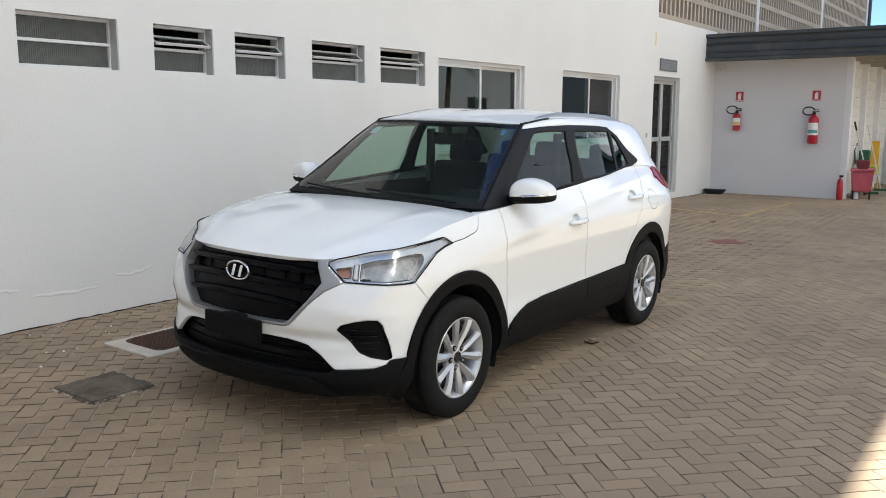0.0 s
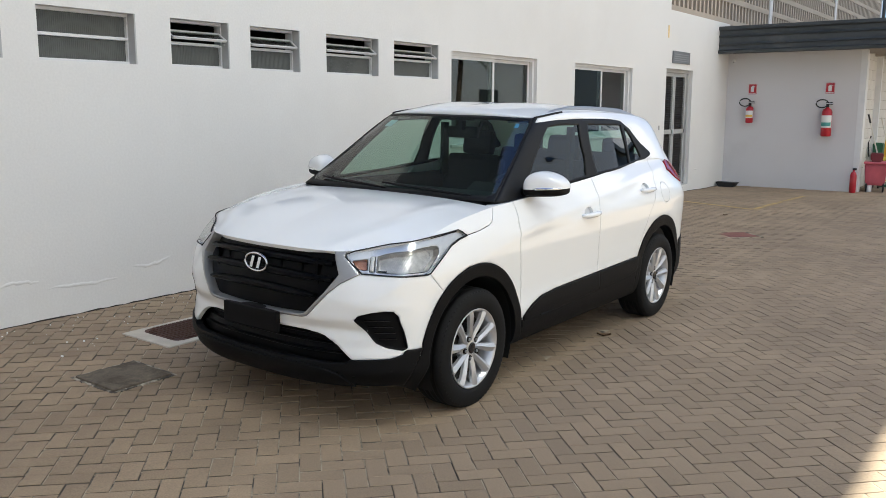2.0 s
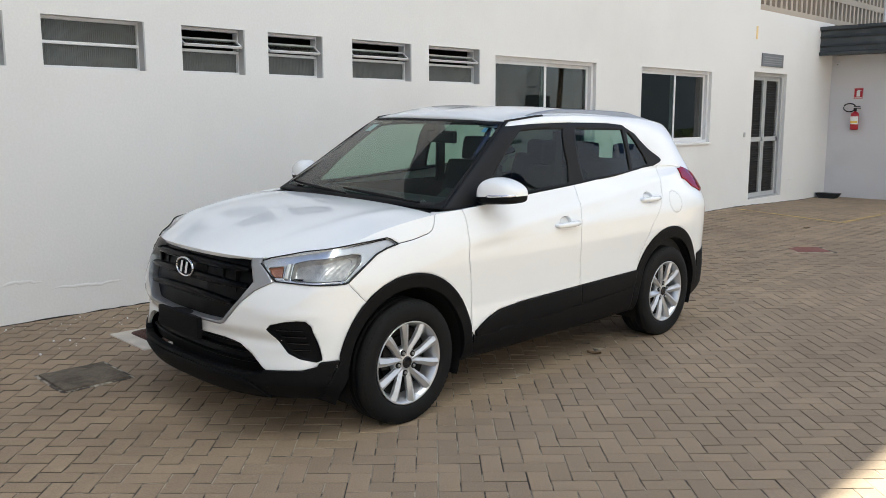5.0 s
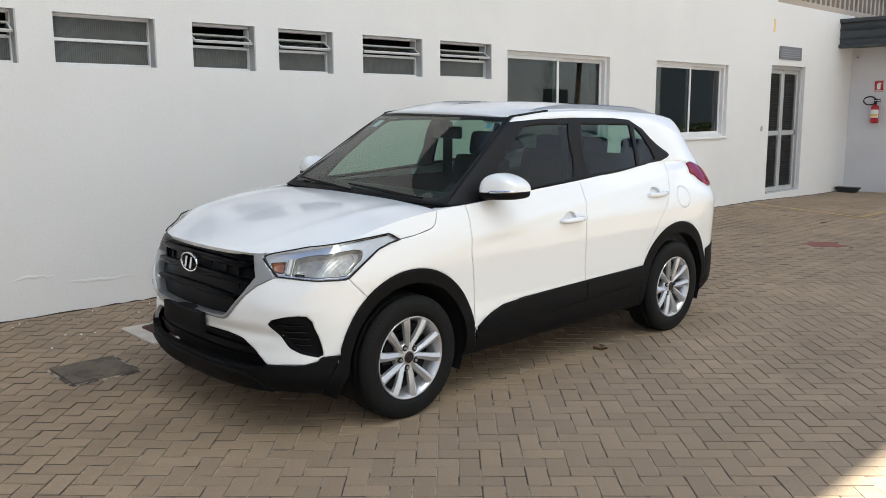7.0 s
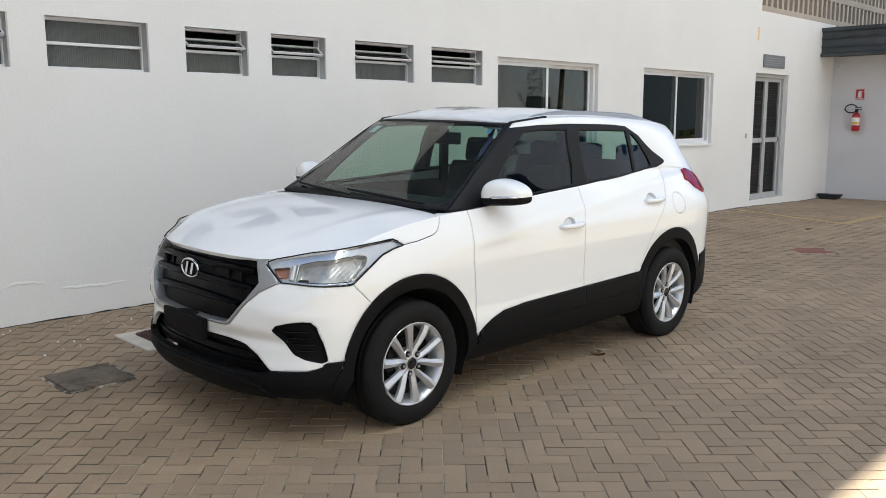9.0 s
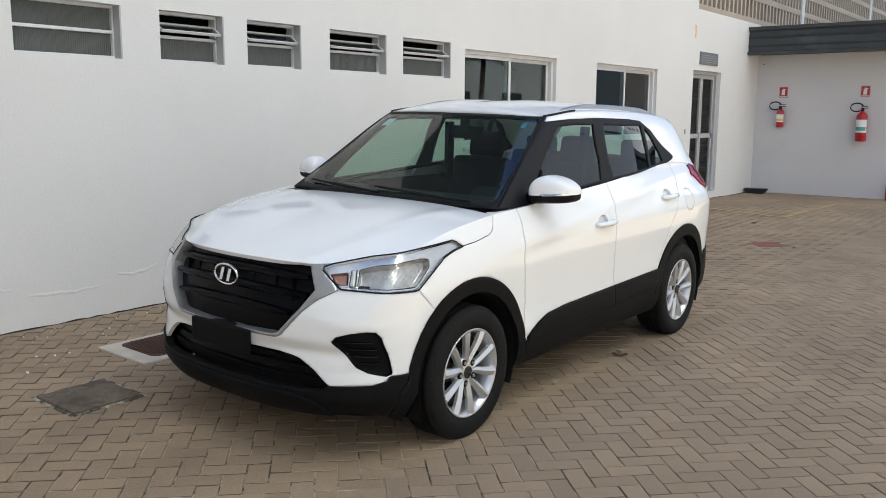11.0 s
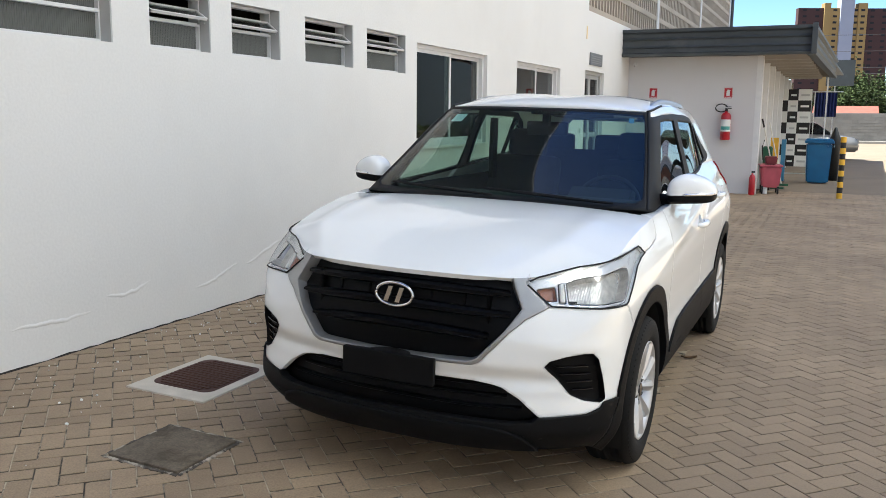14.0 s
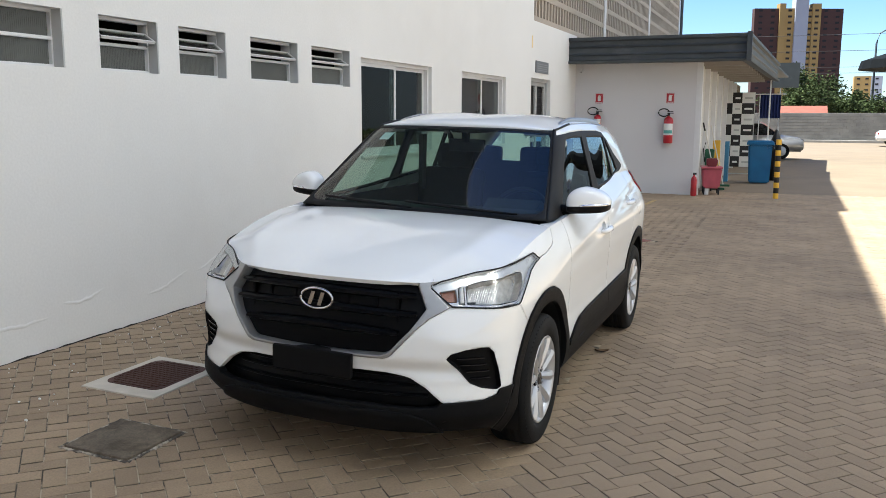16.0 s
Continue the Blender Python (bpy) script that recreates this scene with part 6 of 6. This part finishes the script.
part("roof", boxes(((-5.2, -.2, 2.9), (8.2, 6.2, 3.1))), FASCIA, br)
wb = thing("white_shed", "low white shed roof beyond the far wall", "building", (19, 80, 0))
part("wall", boxes(((-6, 0, -.3), (14, 6, 4.2))), material("shed_white", (.45, .45, .45), .8, vary=.05), wb)
part("roof", boxes(((-6.3, -.3, 4.2), (14.3, 6.3, 4.4))), WALL2, wb)

LEAF = material("leaf_green", (.046, .062, .020), .85, vary=.35, scale=1.2, island_random=.45, spec=.15)
BARK = material("bark_brown", (.10, .075, .05), .95, vary=.2, scale=6)


def leaf_mesh(bm, centre, size, rng):
    a = Vector((rng.gauss(0, 1), rng.gauss(0, 1), rng.gauss(0, .6))).normalized()
    b = a.cross(Vector((rng.gauss(0, 1), rng.gauss(0, 1), rng.gauss(0, 1)))).normalized()
    c = Vector(centre)
    n = a.cross(b) * size * .2
    p = [c - a * size, c + b * size * .45 + n, c + a * size, c - b * size * .45 + n]
    bm.faces.new([bm.verts.new(q) for q in p])


def tree(x, y, height, spread, seed, n=4200):
    rng = random.Random(seed)
    t = thing("tree", "leafy green broad-crowned tree behind the far wall", "tree", (x, y, -.1), group="trees behind the far wall")
    tr_ = bmesh.new()
    tube(tr_, [(0, 0, 0), (.1, 0, height * .3), (0, .1, height * .55)], [.22, .17, .12], 10)
    limbs = []
    for k in range(7):
        a = rng.uniform(0, 6.28)
        tip = Vector((math.cos(a) * spread * rng.uniform(.4, .75), math.sin(a) * spread * .6, height * rng.uniform(.55, .88)))
        tube(tr_, [(0, 0, height * rng.uniform(.3, .5)), tip * .55 + Vector((0, 0, height * .12)), tip], [.1, .06, .02], 6)
        limbs.append(tip)
    part("trunk", tr_, BARK, t, smooth=True)
    bm = bmesh.new()
    clumps = [tip + Vector((rng.gauss(0, .5), rng.gauss(0, .5), rng.gauss(0, .4))) for tip in limbs for _ in range(4)]
    for _ in range(n):
        c = rng.choice(clumps)
        leaf_mesh(bm, c + Vector((rng.gauss(0, spread * .16), rng.gauss(0, spread * .16), rng.gauss(0, height * .075))), rng.uniform(.09, .17), rng)
    part("crown", bm, LEAF, t)


tree(5.3, 66, 4.0, 2.2, 3)
tree(7.6, 67, 3.2, 2.2, 4)
tree(5.6, 72, 5.2, 2.0, 5)
tree(9.8, 70, 3.0, 1.6, 6, 2600)


def tower(name, label, x, y, w, d, h, storeys, bands, turn=0):
    """A tall block of flats: coloured upright strips, with a window in each storey of the window strips."""
    t = thing(name, label, "building", (x, y, 0), turn)
    wm = bpy.data.meshes.new("window")
    bm = boxes(((-.8, -.03, 0), (.8, .02, .85)))
    bm.to_mesh(wm)
    bm.free()
    wm.materials.append(material("far_window", (.022, .021, .022), .6, vary=.2, spec=.2))
    lx = -w / 2
    sh = h / storeys
    for frac, mat, extra, cols, proud in bands:
        ww = w * frac
        strip = part("wall", boxes(((lx, -proud, -.3), (lx + ww, d, h + extra))), mat, t)
        for c in range(cols):
            for k in range(storeys):
                o = new("window", wm)
                o.parent = strip
                o.location = (lx + ww * (c + .5) / cols, -proud - .02, 1.2 + k * sh)
        lx += ww
    return t


maroon = material("maroon_cladding", (.056, .024, .019), .8, vary=.08, scale=.2)
ochre = material("ochre_render", (.33, .215, .075), .85, vary=.05, scale=.2)
greyw = material("pale_tower_render", (.34, .35, .40), .8, vary=.04, scale=.2)
tower("apartment_tower", "tall maroon and ochre block of flats far behind the yard", 3.2, 400, 37.9, 3.0, 47.6, 19,
      [(.275, maroon, 0, 2, 0), (.068, ochre, 2.0, 0, .9), (.102, ochre, 0, 1, .5), (.145, greyw, 14, 0, 1.6), (.053, ochre, 0, 1, .5), (.097, ochre, 2.0, 1, .9), (.26, maroon, 0, 2, 0)], 22)
tower("apartment_block", "small ochre block of flats far behind the trees", 40, 520, 14, 12, 24, 8, [(.6, ochre, 0, 2, 0), (.4, greyw, 0, 1, .3)])
tower("apartment_block", "pale block of flats far behind the yard", 82, 600, 24, 14, 40, 12, [(.5, ochre, 0, 3, 0), (.5, greyw, 4, 2, .3)])


def street_lamp():
    s = thing("street_lamp", "dark grey street lamp pole with a curved arm", "street lamp", (10.3, 75, 0))
    part("pole", tube(bmesh.new(), [(0, 0, 0), (0, 0, 7.6), (.2, 0, 8.4), (.7, 0, 8.7)], [.1, .08, .06, .05], 10), FASCIA, s, smooth=True)
    part("lamp_head", boxes(((.6, -.12, 8.62), (1.3, .12, 8.78), .04)), FASCIA, s)


street_lamp()
sh = thing("parasol", "dark round canopy on a post at the yard's edge", "parasol", (9.45, 36, 0))
bm = bmesh.new()
lathe(bm, [(2.6, 3.6), (2.5, 3.95), (1.6, 4.25), (.3, 4.35), (.0, 4.36)], 24)
part("canopy", bm, material("dark_canvas", (.006, .007, .008), .9, vary=.15, spec=.1), sh)
part("post", tube(bmesh.new(), [(0, 0, 0), (0, 0, 3.7)], .09, 10), BLACK, sh)
line = thing("power_line", "black overhead power lines strung between poles far off", "power line", (0, 110, 0))
for x in (-40, 112):
    part("pole", tube(bmesh.new(), [(x, 0, -.3), (x, 0, 13.5)], [.16, .11], 10), BARK, line)
for z in (6.9, 7.6, 9.5, 11.4):
    part("wire", tube(bmesh.new(), [(-40 + 8 * k, 0, z + .6 * ((k - 6) / 6) ** 2) for k in range(20)], .022, 4), BLACK, line)

# ---- the sunlit side of the yard ----


def glazed_tile():
    m = material("glazed_white_tile", (.37, .365, .36), .85, vary=.05, scale=.5, grain=.1, grain_scale=40, coat=1.0)
    m.node_tree.nodes["Principled BSDF"].inputs["Coat Roughness"].default_value = .17
    m.node_tree.nodes["Principled BSDF"].inputs["Coat IOR"].default_value = 2.7
    return m


def far_house():
    """The tall building whose glazed front throws the sun back into the shade by the wall."""
    h = thing("office_building", "tall sunlit building of glazed white tile with small windows", "building", (13.2, 8, 0))
    part("wall", boxes(((0, -34, -.3), (8, 21.5, 34))), glazed_tile(), h)
    part("roof", boxes(((-.3, -34.3, 34), (8.3, 21.8, 34.3))), WALL2, h)
    part("wing", boxes(((1.1, 21.8, 7.8), (9, 44.3, 34))), h.children[0].data.materials[0], h)
    wm = bpy.data.meshes.new("window")
    bm = boxes(((-.03, -.75, 0), (.02, .75, .8)))
    bm.to_mesh(wm)
    bm.free()
    wm.materials.append(GLOSS_BLACK)
    for j in range(11):
        for k in range(14):
            o = new("window", wm)
            o.parent = h
            o.location = (0, -30 + 3.7 * k, 1.6 + 2.9 * j)
        for k in range(6 if j > 2 else 0):
            o = new("window", wm)
            o.parent = h
            o.location = (1.1, 23.8 + 3.7 * k, 1.6 + 2.9 * j)


far_house()
# unseen block, added so the wall's windows mirror something dark there
dk = thing("dark_shed", "added dark grey block beyond the sunlit building, for window reflections", "building", (14.5, 40, 0))
part("wall", boxes(((0, -9.5, -.3), (8, 12, 7.5))), FASCIA, dk)
part("roof", boxes(((-.3, -9.8, 7.5), (8.3, 12.3, 7.8))), FASCIA, dk)
hd = thing("hedge", "clipped green hedge along the sunlit building", "hedge", (12.4, 33, -.05))
bm = bmesh.new()
rng = random.Random(8)
for _ in range(3000):
    leaf_mesh(bm, (rng.uniform(-.5, .5), rng.uniform(-9, 9), rng.uniform(.05, 1.1)), rng.uniform(.1, .2), rng)
part("foliage", bm, LEAF, hd)
part("core", boxes(((-.35, -8.8, 0), (.35, 8.8, .9), .1)), BARK, hd)


def palm(x, y, h, seed):
    rng = random.Random(seed)
    t = thing("palm_tree", "slim palm tree beside the sunlit building", "palm tree", (x, y, -.05), group="palms across the yard")
    part("trunk", tube(bmesh.new(), [(0, 0, 0), (.08, 0, h * .5), (0, .05, h)], [.14, .1, .09], 10), BARK, t, smooth=True)
    bm = bmesh.new()
    for k in range(15):
        a = k * 2.4
        L = rng.uniform(1.4, 1.9)
        lift_ = rng.uniform(.2, 1.0)
        for i in range(12):
            u = (i + .5) / 12
            c = Vector((math.cos(a) * L * u, math.sin(a) * L * u, h + lift_ * u * 1.2 - 1.5 * u * u))
            out_ = Vector((-math.sin(a), math.cos(a), -.35))
            for s in (1, -1):
                tip = c + Vector((s * out_.x, s * out_.y, -.4)) * .42 * (1.15 - u) + Vector((math.cos(a), math.sin(a), 0)) * .12
                w_ = Vector((math.cos(a), math.sin(a), 0)) * .03
                bm.faces.new([bm.verts.new(p) for p in (c - w_, tip, c + w_)])
    part("crown", bm, LEAF, t)


palm(11.6, 15.5, 3.3, 1)
palm(11.8, 22.0, 3.6, 2)
# unseen wall added to cut off southern skylight in front of the car
tagged(obj("wall_south", boxes(((-12, -7.8, -.3), (5.4, -7.5, 11.0))), WALL), "added unseen wall behind the camera that blocks the southern sky", "wall", kind="structure")

# ---- litter on the pavers ----
rng = random.Random(5)
bm = bmesh.new()
for _ in range(150):
    x, y = .06 + abs(rng.gauss(0, .38)), rng.uniform(-3.2, 3.0)
    r = rng.uniform(.003, .009)
    m = Matrix.Translation((x, y, lift(x, y) + .002)) @ Euler((rng.uniform(0, 3), rng.uniform(0, 3), rng.uniform(0, 3))).to_matrix().to_4x4() @ Matrix.Diagonal((r, r * rng.uniform(.6, 1.3), r * .5, 1))
    bmesh.ops.create_icosphere(bm, subdivisions=1, radius=1.0, matrix=m)
tagged(obj("paint_chips", bm, PAPER), "pale chips of render and grit scattered along the wall", "grit", kind="stuff")
DRY = material("dry_leaf", (.13, .075, .035), .8, vary=.2, scale=40)
for x, y, a in ((3.40, 1.80, 20), (1.9, 9.2, 60)):
    lf = bmesh.new()
    rows = []
    for k in range(9):
        u = k / 8
        wd = .022 * math.sin(math.pi * u) ** .8 + .001
        rows.append([lf.verts.new(((u - .5) * .10, s_ * wd, .004 + .012 * abs(s_) + .010 * (u - .5) ** 2 * 4)) for s_ in (-1, 0, 1)])
    for p, q in zip(rows, rows[1:]):
        for j in (0, 1):
            lf.faces.new((p[j], q[j], q[j + 1], p[j + 1]))
    leaf = thing("fallen_leaf", "curled brown dry leaf lying on the pavers", "leaf", (x, y, lift(x, y)), a, group="fallen leaves")
    part("blade", lf, DRY, leaf, smooth=True)

# ---- render ripples and a dark seam along the foot of the long wall ----
rng = random.Random(21)
for k, (y0, y1, z) in enumerate(((-0.95, -0.45, .30), (-0.62, 0.25, .24), (0.1, 0.75, .33), (0.9, 1.7, .27), (1.5, 2.3, .36), (5.2, 6.3, .2), (12.85, 13.4, .35))):
    pts, rad = [], []
    for i in range(24):
        u = i / 23
        pts.append((-.0235, y0 + (y1 - y0) * u, z + .10 * u + .035 * math.sin(5 * u + k) + rng.gauss(0, .004)))
        rad.append(.016 + .0115 * math.sin(math.pi * u) ** .6 * rng.uniform(.92, 1.06))
    tagged(obj("render_ripple", tube(bmesh.new(), pts, rad, 20), WALL, smooth=True), "raised ripple where the white render lifts off the wall", "wall damage", kind="structure")
# dark strip of uneven height where the wall meets the pavers
bm = bmesh.new()
cols = []
for i in range(240):
    y = -4 + 18.7 * i / 239
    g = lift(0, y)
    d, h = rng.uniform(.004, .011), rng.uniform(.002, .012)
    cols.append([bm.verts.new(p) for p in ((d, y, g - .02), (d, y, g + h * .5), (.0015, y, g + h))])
for p, q in zip(cols, cols[1:]):
    for j in (0, 1):
        bm.faces.new((p[j], p[j + 1], q[j + 1], q[j]))
tagged(obj("dirt_seam", bm, JOINT_DARK), "dark seam between wall and pavers", "seam", kind="structure")

# ---- herringbone pavers ----
PA, PB, UNIT = 2.590, -2.982, 0.1
LAID = radians(45.37)


def to_yard(a, b):
    return a * math.cos(LAID) - b * math.sin(LAID), a * math.sin(LAID) + b * math.cos(LAID)


def paver_list():
    out = []
    for r in range(-110, 150):
        for k in range(-90, 190):
            m = (k - r) % 4
            if m == 0:
                c = (PA + (k + 1) * UNIT, PB + (r + .5) * UNIT)
                flat = True
            elif m == 3:
                c = (PA + (k + .5) * UNIT, PB + (r + 1) * UNIT)
                flat = False
            else:
                continue
            x, y = to_yard(*c)
            if -.07 < x < 9.15 and -6.4 < y < 16.0:
                out.append((x, y, flat))
    return out


def blocked(x, y):
    """Covers, and the low building, take the pavers' place."""
    return (abs(x - 1.55) < .13 and abs(y + .895) < .13) or (abs(x - 1.01) < .19 and abs(y + .037) < .26) or (abs(x - 2.64) + abs(y - 7.38) < .18) or (y > YB and x < 2.7)


def paver_shape(flat):
    la, lb = (UNIT, UNIT / 2) if flat else (UNIT / 2, UNIT)
    la, lb = la - .0029, lb - .0029
    pts = []
    for inset, z in ((0, -.03), (0, -.0022), (.002, 0)):
        for sa, sb in ((-1, -1), (1, -1), (1, 1), (-1, 1)):
            pts.append((*to_yard(sa * (la - inset), sb * (lb - inset)), z))
    faces = [(8, 9, 10, 11)]
    for lo, hi in ((0, 4), (4, 8)):
        faces += [(lo + k, lo + (k + 1) % 4, hi + (k + 1) % 4, hi + k) for k in range(4)]
    return np.array(pts), faces


def pavers():
    rng = random.Random(12)
    shapes = {f: paver_shape(f) for f in (True, False)}
    meshes = {}
    for f, (pts, faces) in shapes.items():
        me = bpy.data.meshes.new("paver")
        me.from_pydata(pts.tolist(), [], faces)
        me.materials.append(PAVER_ONE)
        me.materials.append(PAVER_SIDE)
        for k in range(1, 5):
            me.polygons[k].material_index = 1
        meshes[f] = me
    allp = [p for p in paver_list() if not blocked(p[0], p[1])]
    near = [p for p in allp if 3.55 < p[0] < 5.2 and -1.75 < p[1] < 1.6]
    near = near[:: max(1, len(near) // 290)] if len(near) > 600 else near[:295]
    single = set(near)
    verts, faces = [], []
    for p in allp:
        x, y, flat = p
        tilt = (rng.gauss(0, .0045), rng.gauss(0, .0045))
        z = lift(x, y) + rng.gauss(0, .0006)
        if p in single:
            o = new("paver", meshes[flat])
            o.parent = GROUND
            o.location = (x, y, z)
            o.rotation_euler = (tilt[0], tilt[1], rng.gauss(0, .006))
            continue
        pts, fs = shapes[flat]
        base = len(verts)
        t = rng.gauss(0, .004)
        for q in pts:
            qx, qy = q[0] - t * q[1], q[1] + t * q[0]
            verts.append((x + qx, y + qy, z + q[2] + tilt[0] * q[1] + tilt[1] * q[0]))
        faces += [tuple(base + i for i in f) for f in fs]
    me = bpy.data.meshes.new("pavers")
    me.from_pydata(verts, [], faces)
    me.materials.append(PAVER)
    me.materials.append(PAVER_SIDE)
    me.polygons.foreach_set("material_index", np.tile([0] + [1] * 4 + [0] * 4, len(faces) // 9))
    o = new("pavers", me)
    o.parent = GROUND
    tagged(o, "grey-brown concrete pavers laid in herringbone", kind="stuff")


pavers()
